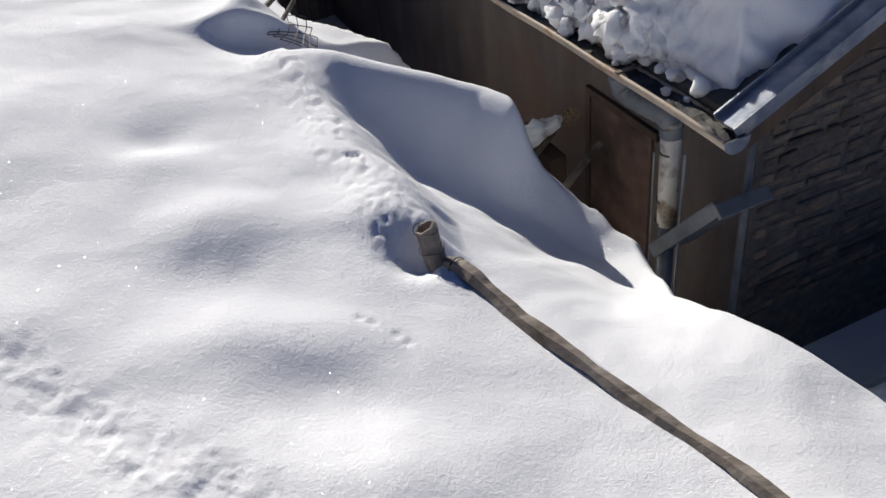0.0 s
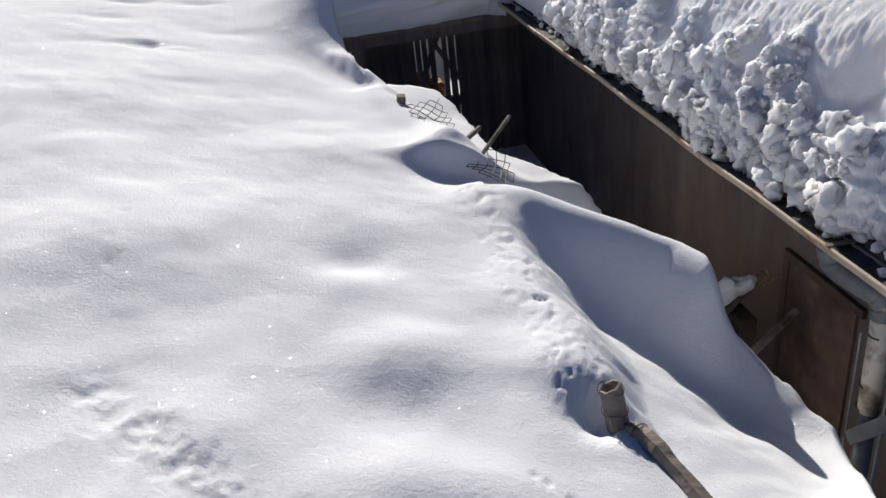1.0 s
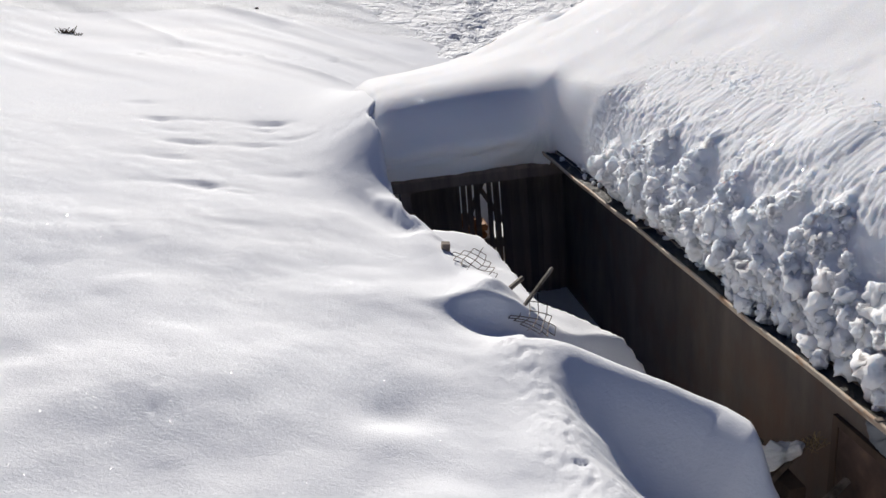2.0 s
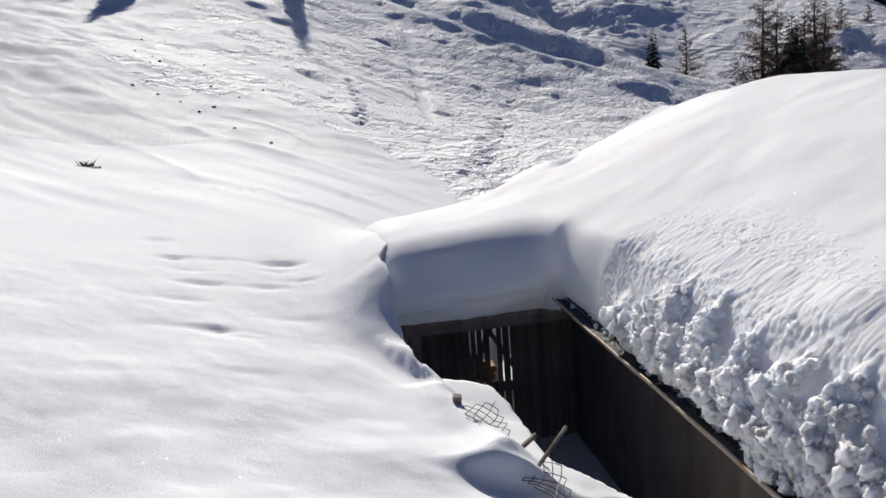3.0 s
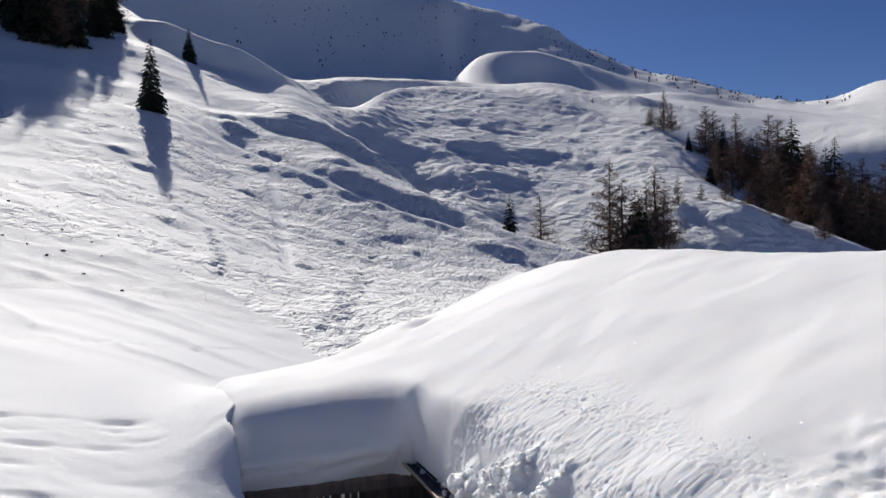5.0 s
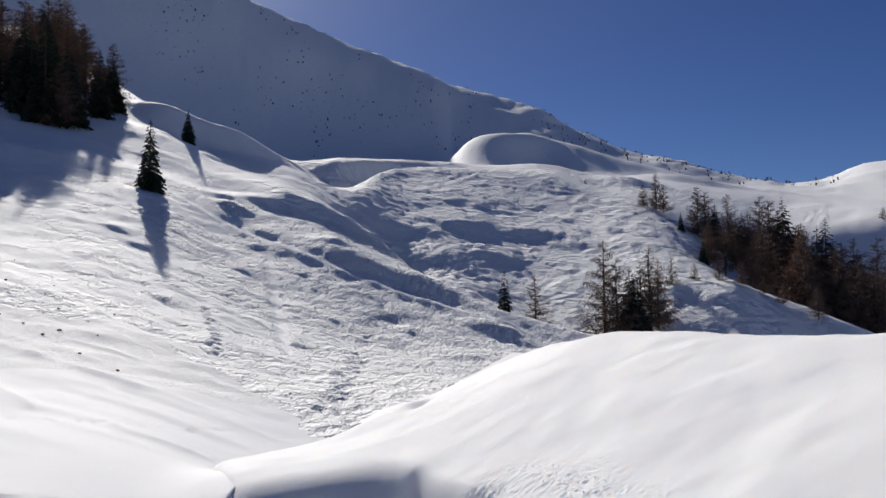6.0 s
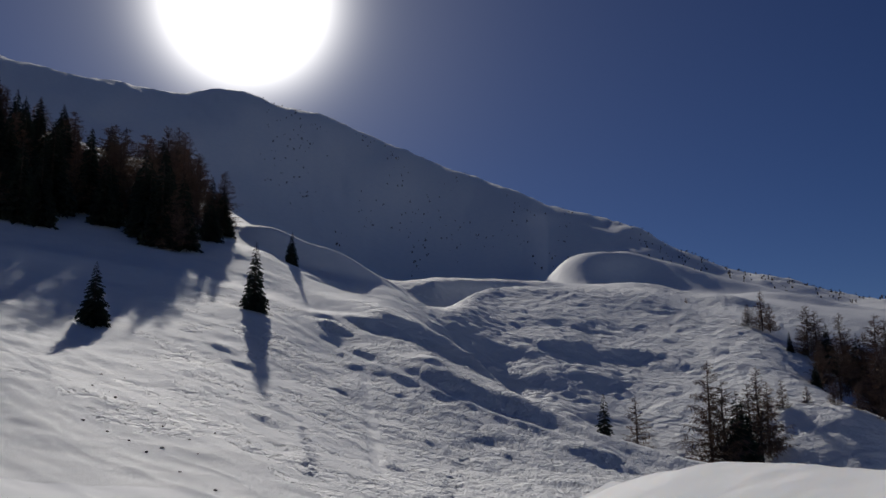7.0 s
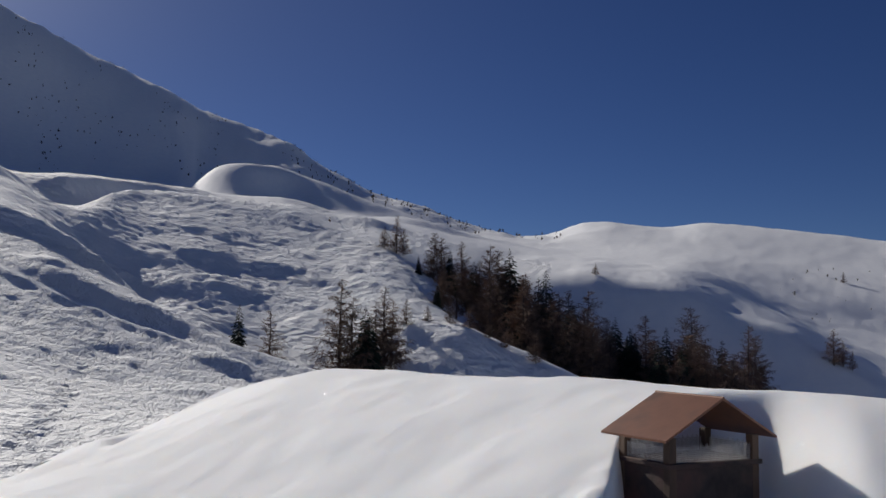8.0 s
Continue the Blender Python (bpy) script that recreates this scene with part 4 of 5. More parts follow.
def build_roof_snow():
    us = fan(-.36, .19, -.30, .006, 1.5, .05) + fan(.20, 5.6, .22, .004, 1.5, .013) + fan(5.63, LONG - .15, 5.63, .03, 1, .03) + [LONG - .1, LONG - .05] + fan(LONG - .02, 12.6, LONG, .0015, 1.4, .07)[1:]
    vs = fan(-4.0, -.2, -4.0, .1, 1, .1) + [-.13, -.08, -.04, 0, .04] + [.014] + [.015 + .66 * (1 - (1 - q ** (1 / .45)) ** (1 / 2.2)) for q in np.linspace(0, .985, 78)] + list(np.arange(.62, 1.2, .013)) + list(np.arange(1.21, 1.75, .028)) + list(np.arange(1.76, 3.5, .04)) + list(np.arange(3.51, 8.2, .07))
    us, vs = np.array(sorted(set(np.round(us, 5)))), np.array(sorted(set(np.round(vs, 5))))
    u, v = np.meshgrid(us, vs, indexing="ij")
    ring = ((.13, .075), (1.2, .075), (2.2, .015), *[(LONG - .24 + .24 * math.sin(a), -.225 + .24 * math.cos(a)) for a in np.linspace(0, math.pi / 2, 7)], (LONG, -6), (20, -6), (20, 12), (-.30, 12), (-.30, 2.2), (.13, 1.0))
    d = inside(u, v, ring)
    off = np.abs(v - RIDGE)
    main = .17 - PITCH * (np.sqrt(off * off + .25) - .5)
    wing = -1.25 + .10 * v - 1.3 * np.clip(-1.75 - v, 0, 9) ** 1.6
    k = 9.0
    top = np.where(u > LONG - .5, np.log(np.exp(k * main) + np.exp(k * np.minimum(wing, 0))) / k, main)
    top = np.where(u > LONG - .5, main + (top - main) * step(LONG - .5, LONG + .3, u), main)
    top -= .06 * np.clip(u - 8, 0, 9) ** 1.5
    top += (.13 - .021 * u) * step(.8, 3.2, v)
    top += .035 * fbm(u * .55, v * .55, 81, 3) + .006 * fbm(u * 2.5, v * 2.5, 82, 2)
    # the dent on the far hump
    top += .13 * np.exp(-((u - 10.8) / 1.6) ** 2 - ((v - .7) / .7) ** 2)
    du, dv = u - 10.5, v - 1.3
    length, across = du * .866 + dv * .5, du * .5 - dv * .866
    top += np.exp(-(length / .6) ** 2) * (.02 * np.exp(-((across - .30) / .20) ** 2) - .15 * np.exp(-(across / .17) ** 2))
    # melted hollow round the chimney
    front, right = -.8 * (v - 2.786) - .6 * (u - 1.331), .6 * (v - 2.786) - .8 * (u - 1.331)
    top -= .66 * step(-.85 + .55 * step(-.1, -.4, right), -.25 + .4 * step(-.1, -.4, right) + 1.7 * step(.5, 1.2, right), front) * step(2.7 + right, 1.0 + right, front) * step(-.50, -.40, right) * step(3.4, 1.2, right)
    bottom = np.where(v > -.01, roof_height(np.clip(v, 0, 7.5)), WING_EAVE - .02) - .03
    broken = step(5.5, 4.9, u + .3 * smooth_noise(u * 1.3, v * 1.3, 83)) * step(.70, .40, v + .20 * smooth_noise(u * 1.4, v * 1.4, 84)) * step(0, .012, d)
    width = (.62 - .36 * step(4.9, 5.6, u) * step(-.2, .1, v) + .25 * step(.3, -.2, v)) * (1 - .6 * step(1.0, 2.0, v) * step(3, 1.5, u)) * (1 + .35 * step(1.5, .6, u) * smooth_noise(u * 3, v * 3, 74))
    retreat = .07 * step(2.7, 1.0, u) * (.75 + .8 * smooth_noise(u * 2.3, v * 2.3, 85) + .3 * smooth_noise(u * 7, v * 7, 80))
    s = np.clip((d - retreat * step(1.2, .4, v)) / width, 0, 1)
    shape = np.clip(1 - (1 - s) ** 2.2, 0, 1) ** (.45 - .13 * step(.2, -.3, v) * step(LONG - .2, LONG, u) + .40 * step(1.5, .5, u))
    z = bottom + (np.maximum(top, bottom + .02) - bottom) * shape
    # outward bulge and layers on the cut face over the shed, sideways
    x, y = v.copy(), u.copy()
    face = np.exp(-(d / .09)) * step(.3, -.3, v)
    tall = np.clip((z - bottom) / .8, 0, 1)
    y -= face * (.20 * np.sin(np.clip(tall, 0, 1) * math.pi * .85) ** 1.2 + .045 * smooth_noise(z * 8 + .6 * v, v * .5, 86) + .028 * smooth_noise(z * 19 + v, v * .8, 87)
                 - .10 * np.exp(-((tall - .30 - .05 * v - .05 * smooth_noise(v * 2.2, v * 0, 88)) / .035) ** 2) - .05 * np.exp(-((tall - .55 - .03 * smooth_noise(v * 3, v * 0, 89)) / .03) ** 2))
    lip = .22 * tall * np.exp(-((u - LONG) ** 2 + (v - .075) ** 2) / 1.1 ** 2 - np.clip(d, 0, 9) / .45)
    x, y = x - lip, y - lip
    # the inner corner is drifted round
    soft = np.exp(-((u - LONG) ** 2 + (v - .1) ** 2) / .62 ** 2) * step(.02, .10, d)
    for k in range(14):
        for field in (x, y, z):
            mean = field.copy()
            mean[1:-1, 1:-1] = (field[:-2, 1:-1] + field[2:, 1:-1] + field[1:-1, :-2] + field[1:-1, 2:]) / 4
            field += (mean - field) * soft
    # crumbled snow where the edge has slid
    gx, gy = np.gradient(z, axis=1) / np.gradient(v, axis=1), np.gradient(z, axis=0) / np.gradient(u, axis=0)
    gx, gy = np.clip(gx, -4, 4), np.clip(gy, -4, 4)
    length = np.sqrt(1 + gx * gx + gy * gy)
    along_v = v * 1.0 + z * .9

    def heap(scale, seed, tall=.95):
        return pebbles(u * scale + .9 * smooth_noise(u * scale * .8, along_v * scale * .8, seed + 5), along_v * scale * tall + .7 * smooth_noise(u * scale * .8 + 7, along_v * scale * .8, seed + 6), seed) - .55
    # lumps heaped at the foot, a smooth face over them, a crumbling edge that fades up the roof
    level = np.clip((z - bottom) / np.maximum(top - bottom, .05), 0, 1)
    pile = step(.12, -.12, level - .60 - .30 * smooth_noise(u * 1.7, v * 0, 98) - .20 * smooth_noise(u * 5.1, v * 0, 99)) * step(.1, .9, u)
    scarp = np.exp(-((level - .86) / .16) ** 2) * step(.9, 1.6, u)
    lumps = .05 + .08 * heap(2.6, 91) + .050 * heap(6.3, 92) + .046 * heap(12, 93) + .040 * heap(23, 94) + .03 * fbm(u * 24, along_v * 24, 69, 2)
    grain = .065 * np.clip(heap(14, 95, 1.1) - .2, 0, 1) + .065 * np.clip(heap(24, 96, 1.1) - .2, 0, 1) + .04 * np.clip(heap(33, 72, 1.1) - .15, 0, 1)
    fringe = step(1.3, .5, v + .25 * smooth_noise(u * 1.6, v * 1.6, 79)) * step(5.8, 5.1, u) * step(.3, 1.4, u)
    rough = broken * (lumps * pile + (1 - pile) * (.025 * smooth_noise(u * 2.2, along_v * 2.2, 78) + .010 * heap(26, 77) + scarp * (.015 * heap(7, 76) + .75 * grain))) + (1 - broken) * .5 * fringe * grain
    rough = rough + step(1.9, 1.0, u) * step(2.6, 1.8, v) * (1 - broken * pile) * (.07 * fbm(u * 2.7, along_v * 2.7, 73, 3) + .03 * heap(5, 68))
    x, y, z = x - rough * gx / length, y - rough * gy / length, z + rough / length
    z = np.where(d <= 0, bottom - .01, z)
    cell = np.maximum.reduce([d[:-1, :-1], d[1:, :-1], d[:-1, 1:], d[1:, 1:]]) > .0005
    cell &= ~((u[:-1, :-1] > 10.5) & (v[:-1, :-1] < .3))
    snow = grid_mesh("roof_snow", x, y, z, cell, ROOF_SNOW)
    snow.data.flip_normals()
    snow.matrix_world = HOUSE
    tagged(snow, "thick smooth snow blanket with a crumbled edge on the roof", "snow")
    inner = (d > .004) & (u > .3)
    return x, y, z, (z - bottom) / np.maximum(top - bottom, .05), inner & (broken * pile > .35) & (u > .9), inner & (broken > .02) & (broken < .7) & (u > .9) | inner & (u < 5.6) & (u > .9) & (v < 1.0) & (broken < .02) & (z > top - .10) & (v > .2)


SLID = build_roof_snow()


def ball(detail):
    bm = bmesh.new()
    bmesh.ops.create_icosphere(bm, subdivisions=detail, radius=1.0)
    verts = [v.co.copy() for v in bm.verts]
    faces = [[v.index for v in f.verts] for f in bm.faces]
    bm.free()
    return verts, faces


BALLS = {2: ball(2), 3: ball(3), 4: ball(4)}


def crumb(heap, rng, size, at, detail=2, flat=.8):
    """Adds one irregular crumb of snow to a heap of (places, faces)."""
    verts, faces = BALLS[detail]
    shift = Vector((rng.uniform(0, 50), rng.uniform(0, 50), rng.uniform(0, 50)))
    wide = (rng.uniform(.75, 1.3), rng.uniform(.75, 1.3), flat * rng.uniform(.8, 1.25))
    start = len(heap[0])
    for p in verts:
        k = size * (1 + .36 * noise.noise(p * 1.1 + shift) + .34 * noise.noise(p * 2.6 + shift) + (.36 * noise.noise(p * 5.5 + shift) + .2 * noise.noise(p * 11 + shift) if detail > 2 else 0))
        heap[0].append((p.x * k * wide[0] + at[0], p.y * k * wide[1] + at[1], p.z * k * wide[2] + at[2]))
    heap[1].extend([[i + start for i in f] for f in faces])


def heap_object(name, heap, material):
    data = bpy.data.meshes.new(name)
    data.from_pydata(heap[0], [], heap[1])
    data.polygons.foreach_set("use_smooth", [True] * len(data.polygons))
    data.materials.append(material)
    ob = new(name, data)
    ob.matrix_world = HOUSE
    return ob


def build_lumps():
    """Crumbs of snow along the gutter and the heaped, broken face above it."""
    rng = random.Random(12)
    bm = ([], [])
    for k in range(230):
        u = rng.uniform(.3, 6.2) if k > 20 else rng.uniform(5.2, 6.4)
        v = rng.uniform(-.05, .14) if k < 90 else rng.uniform(.02, .12)
        size = rng.choice((.015, .02, .03, .03, .045) if k < 90 else (.03, .04, .055)) * rng.uniform(.8, 1.3)
        if v < .02:
            size = min(size, .03)
        z = EAVE + PITCH * max(v, 0) + size * .5 - (.03 if v < .02 else 0)
        crumb(bm, rng, size, (v, u, z), 2)
    ob = heap_object("snow_crumbs", bm, ROOF_SNOW)
    tagged(ob, "loose crumbs of snow lying along the gutter", "snow", kind="stuff")
    bm = ([], [])
    x, y, z, level, broken, fringe = SLID
    for spots, count, sizes in ((broken, 620, (.014, .02, .03, .045, .06)), (fringe, 420, (.007, .010, .015))):
        rows, cols = np.nonzero(spots)
        # even along the eave and up the face
        cells = {}
        for r, c in zip(rows, cols):
            cells.setdefault((int(y[r, c] * 14), int(z[r, c] * 14), int(x[r, c] * 14)), (r, c))
        spare = sorted(cells)
        rng.shuffle(spare)
        for k in range(count):
            r, c = cells[spare[k % len(spare)]]
            h = min(1.0, max(0.0, float(level[r, c])))
            size = rng.choice(sizes) * rng.uniform(.75, 1.3) * (1.35 - .95 * h)
            at = (x[r, c] + rng.uniform(-.03, .03) + size * .45 * (1 - h), y[r, c] + rng.uniform(-.04, .04), z[r, c] - size * .35 * h)
            crumb(bm, rng, size, at, 3 if size > .022 else 2, 1.1)
    ob = heap_object("broken_snow", bm, ROOF_SNOW)
    tagged(ob, "heaped broken snow lumps along the roof's edge", "snow", kind="stuff")


build_lumps()


def build_gutter_snow():
    """One larger clod of snow hanging over the gutter."""
    bm = ([], [])
    rng = random.Random(3)
    for cu, cv, cz, size in ((1.45, -.02, EAVE + .05, .085), (1.55, .05, EAVE + .09, .085), (1.36, -.06, EAVE + .02, .055), (1.50, .02, EAVE + .06, .07)):
        crumb(bm, rng, size, (cv, cu, cz), 3, .85)
    ob = heap_object("snow_clod", bm, ROOF_SNOW)
    tagged(ob, "white clod of snow hanging over the gutter", "snow")


build_gutter_snow()


# ---------------------------------------------------------------- the open shed at the end of the yard
def build_shed():
    shed = new("shed")
    shed.matrix_world = HOUSE
    tagged(shed, "dark wooden shed with gaps between upright boards", "shed")
    part("roof_deck", box(bmesh.new(), (-2.6, LONG, WING_EAVE - .10), (.44, 10.4, WING_EAVE - .05)), SHED_WOOD, shed)
    part("eave_beam", box(bmesh.new(), (-2.6, LONG + .02, WING_EAVE - .22), (.42, LONG + .14, WING_EAVE - .10), .01), SHED_WOOD, shed, "squared eave beam")
    part("wall_beam", box(bmesh.new(), (-2.9, 7.93, WING_EAVE - .28), (.45, 8.05, WING_EAVE - .10), .008), SHED_WOOD, shed)
    part("cross_beam", box(bmesh.new(), (-2.9, 7.96, -3.62), (.45, 8.03, -3.5), .008), SHED_WOOD, shed)
    part("back_beam", box(bmesh.new(), (-2.9, 10.2, WING_EAVE - .28), (.9, 10.32, WING_EAVE - .10), .008), SHED_WOOD, shed)
    rng = random.Random(5)
    v = -2.9
    slits = [(.08, .018), (.06, .018), (.06, .012), (.07, .10), (.06, .014), (.08, .016)]
    while v < .44:
        wide = rng.uniform(.10, .15)
        gap = -.022
        if v > -1.0 and slits:
            wide, gap = slits.pop(0)
        bm = bmesh.new()
        box(bm, (-wide / 2, -.012, -5.0), (wide / 2, .012, WING_EAVE - .12), .003)
        for vert in bm.verts:
            vert.co.x += .006 * math.sin(vert.co.z * 3 + v * 7)
        ob = part("board", bm, SHED_WOOD, shed)
        ob.location = (v + wide / 2, 7.91 + rng.choice((-.013, .013)), 0)
        ob.rotation_euler = (0, radians(rng.uniform(-.2, .2)), 0)
        v += wide + gap
    for x, tilt in ((-.78, 24), (-.42, -30)):
        bm = box(bmesh.new(), (-.03, -.02, -.6), (.03, .02, .6), .004)
        ob = part("brace", bm, SHED_WOOD, shed)
        ob.location, ob.rotation_euler = (x, 8.0, -3.15), (0, radians(tilt), 0)
    part("post", box(bmesh.new(), (-1.75, LONG + .03, -5.1), (-1.63, LONG + .13, WING_EAVE - .2), .008), SHED_WOOD, shed)


build_shed()


def build_firewood():
    """Split logs on the snow behind the boards."""
    rng = random.Random(17)
    spot_at = HOUSE @ Vector((-.7, 8.9, 0))
    z = height(spot_at.x, spot_at.y)
    pile = thing("firewood_pile", "orange-brown split firewood behind the shed's boards", "firewood", (spot_at.x, spot_at.y, z), 23.46)
    for k in range(14):
        row, col = divmod(k, 5)
        bm = bmesh.new()
        tube(bm, [(0, -.16, 0), (0, .0, .004), (0, .16, 0)], (.055, .058, .054), 6)
        ob = part("log", bm, FIREWOOD, pile)
        ob.location = (col * .115 - .25 + .05 * (row % 2), rng.uniform(-.04, .04), .05 + row * .10)
        ob.rotation_euler = (0, radians(rng.uniform(0, 360)), radians(rng.uniform(-8, 8)))


build_firewood()


# ---------------------------------------------------------------- chimney
def build_chimney():
    chimney = thing("chimney", "square chimney with a brown gabled sheet-metal hood and wire mesh", "chimney", (3.276, 5.731, 0), 16.5)
    # local x across the gable, y along the ridge away from the onlooker
    w, l, post_top, deck = .43, .262, .0, -.255
    part("chimney_body", box(bmesh.new(), (-w, -l, -1.35), (w, l, deck), .012), CHIMNEY_WALL, chimney, "dark rendered chimney body, shade put into its colour")
    part("coping", box(bmesh.new(), (-w - .02, -l - .02, deck), (w + .02, l + .02, deck + .035), .008), CHIMNEY_WALL, chimney)
    for x in (-w + .03, w - .03):
        for y in (-l + .03, l - .03):
            part("hood_post", box(bmesh.new(), (x - .032, y - .032, -1.0), (x + .032, y + .032, post_top - .045), .004), DARK_WOOD, chimney)
    # hood: two folded sheets
    for sign in (-1, 1):
        bm = bmesh.new()
        outline = [(0, .232), (sign * .535, -.050), (sign * .535, -.066), (0, .212)]
        prism(bm, outline, -.34, .34)
        part("hood_sheet", bm, COPPER_ROOF, chimney, "brown sheet-metal roof slope")
    part("ridge_cap", tube(bmesh.new(), [(0, -.345, .228), (0, .345, .228)], .010, 8), COPPER_ROOF, chimney)
    # woven wire screens
    def screen(a, b, lo, hi):
        bm = bmesh.new()
        a, b = Vector(a), Vector(b)
        n = int((b - a).length / .013)
        for k in range(n + 1):
            p = a.lerp(b, k / n)
            tube(bm, [p + Vector((0, 0, lo)), p + Vector((0, 0, hi + .012 * math.sin(k * 1.7)))],   .0024, 3, False)
        for k in range(int((hi - lo) / .013)):
            z = lo + k * .013
            tube(bm, [a + Vector((0, 0, z)), a.lerp(b, .5) + Vector((0, 0, z + .002)), b + Vector((0, 0, z))], .0024, 3, False)
        return bm
    s = w - .02
    e = l - .02
    for a, b in (((-s, -e, 0), (s, -e, 0)), ((-s, -e, 0), (-s, e, 0)), ((s, -e, 0), (s, e, 0)), ((-s, e, 0), (s, e, 0))):
        part("wire_screen", screen(a, b, deck + .03, deck + .15), GALVANISED, chimney, "fine woven wire screen")


build_chimney()


# ---------------------------------------------------------------- yard clutter and the fence
def build_fence_post():
    base = Vector((-.125, 2.83, height(-.125, 2.83) - .16))
    post = thing("fence_post", "grey split wooden post with a hollow top bound with wire", "post", base)
    top = Vector((-.193, 2.955, -2.142)) - base
    bm = bmesh.new()
    side = [(math.cos(a) * k, math.sin(a) * k) for a, k in ((.2, .05), (1.2, .046), (2.2, .052), (3.3, .048), (4.3, .05), (5.4, .046))]
    rings = []
    for s, grow in ((0, 1.0), (.4, 1.0), (.8, .98), (1.0, .95)):
        rings.append([bm.verts.new((top * s) + Vector((x * grow, y * grow, .02 * x / .05 if s == 1 else 0))) for x, y in side])
    inner = [bm.verts.new(top + Vector((x * .72, y * .72, .02 * x / .05))) for x, y in side]
    deep = [bm.verts.new(top + Vector((x * .6, y * .6, -.06))) for x, y in side]
    rings += [inner, deep]
    for one, two in zip(rings, rings[1:]):
        for k in range(6):
            bm.faces.new((one[k], one[(k + 1) % 6], two[(k + 1) % 6], two[k]))
    bm.faces.new(deep)
    bmesh.ops.recalc_face_normals(bm, faces=bm.faces)
    part("post_wood", bm, GREY_WOOD, post)
    for s in (.72, .97):
        bm = bmesh.new()
        ring = [top * s + Vector((math.cos(a) * .054, math.sin(a) * .054, .006 * math.sin(3 * a))) for a in [2 * math.pi * k / 18 for k in range(19)]]
        part("binding_wire", tube(bm, ring, .0025, 5, False), IRON, post)


def build_rail():
    rail = thing("fence_rail", "weathered grey fence rail half sunk in the snow", "rail", (0, 0, 0))
    bm = bmesh.new()
    points, radii = [], []
    for k in range(26):
        s = k / 25
        x = -.115 + 1.06 * s - .015 * math.sin(s * 7)
        y = 2.89 - 1.46 * s + .012 * math.sin(s * 9)
        points.append((x, y, max(height(x, y), height(x - .05, y - .04)) + .006 - .010 * s + .008 * math.sin(s * 17)))
        radii.append(.041 - .012 * s + .004 * math.sin(s * 23) + .002 * math.sin(s * 61))
    tube(bm, points, radii, 6)
    for vert in bm.verts:
        vert.co += Vector((noise.noise(vert.co * 14), noise.noise(vert.co * 14 + Vector((5, 0, 0))), noise.noise(vert.co * 14 + Vector((0, 9, 0))))) * .006
    part("rail_wood", bm, GREY_WOOD, rail)
    bm = bmesh.new()
    c = Vector(points[1])
    ring = [c + Vector((math.cos(a) * .035, math.cos(a) * .03, math.sin(a) * .052)) for a in [2 * math.pi * k / 18 for k in range(19)]]
    part("binding_wire", tube(bm, ring, .003, 5, False), IRON, rail)


build_fence_post()
build_rail()


def build_fence():
    fence = thing("broken_fence", "broken fence of thin posts and torn wire netting in the snow", "fence", (0, 0, 0))
    part("long_post", tube(bmesh.new(), [(-1.30, 5.22, -2.45), (-1.227, 5.389, -2.319), (-.974, 5.974, -2.087)], .016, 6), GREY_WOOD, fence, "thin leaning grey post")
    part("short_post", tube(bmesh.new(), [(-1.48, 5.56, -2.36), (-1.361, 5.827, -2.274), (-1.228, 6.137, -2.235)], .020, 6), GREY_WOOD, fence, "short leaning grey post")
    part("stump", box(bmesh.new(), (-.035, -.035, -.25), (.035, .035, .05), .008, pose(-1.93, 6.55, -2.15, 6, 8, 20)), OLD_WOOD, fence, "brown post stump")

    def net(corners, nx, ny, sag):
        bm = bmesh.new()
        a, b, c, d = [Vector(p) for p in corners]

        def at(s, t):
            p = a.lerp(b, s).lerp(d.lerp(c, s), t)
            return p + Vector((noise.noise(p * 6), noise.noise(p * 6 + Vector((3, 0, 0))), noise.noise(p * 6 + Vector((0, 7, 0))) - sag * math.sin(s * math.pi))) * .035
        for i in range(nx):
            for j in range(ny):
                s0, s1, t0, t1 = i / nx, (i + 1) / nx, j / ny, (j + 1) / ny
                mid = (s0 + s1) / 2
                if (i + j) % 2:
                    tube(bm, [at(s0, t0), at(s1, t1)], .004, 3, False)
                else:
                    tube(bm, [at(s1, t0), at(s0, t1)], .004, 3, False)
        return bm
    part("wire_netting", net(((-1.86, 6.40, -2.10), (-1.60, 6.50, -2.12), (-1.34, 5.93, -2.24), (-1.53, 5.92, -2.20)), 7, 11, .5), IRON, fence, "torn rusty wire netting")
    part("wire_netting", net(((-1.22, 5.38, -2.22), (-1.05, 5.74, -2.20), (-.84, 5.42, -2.33), (-1.05, 5.28, -2.28)), 7, 7, .6), IRON, fence, "torn rusty wire netting")


build_fence()


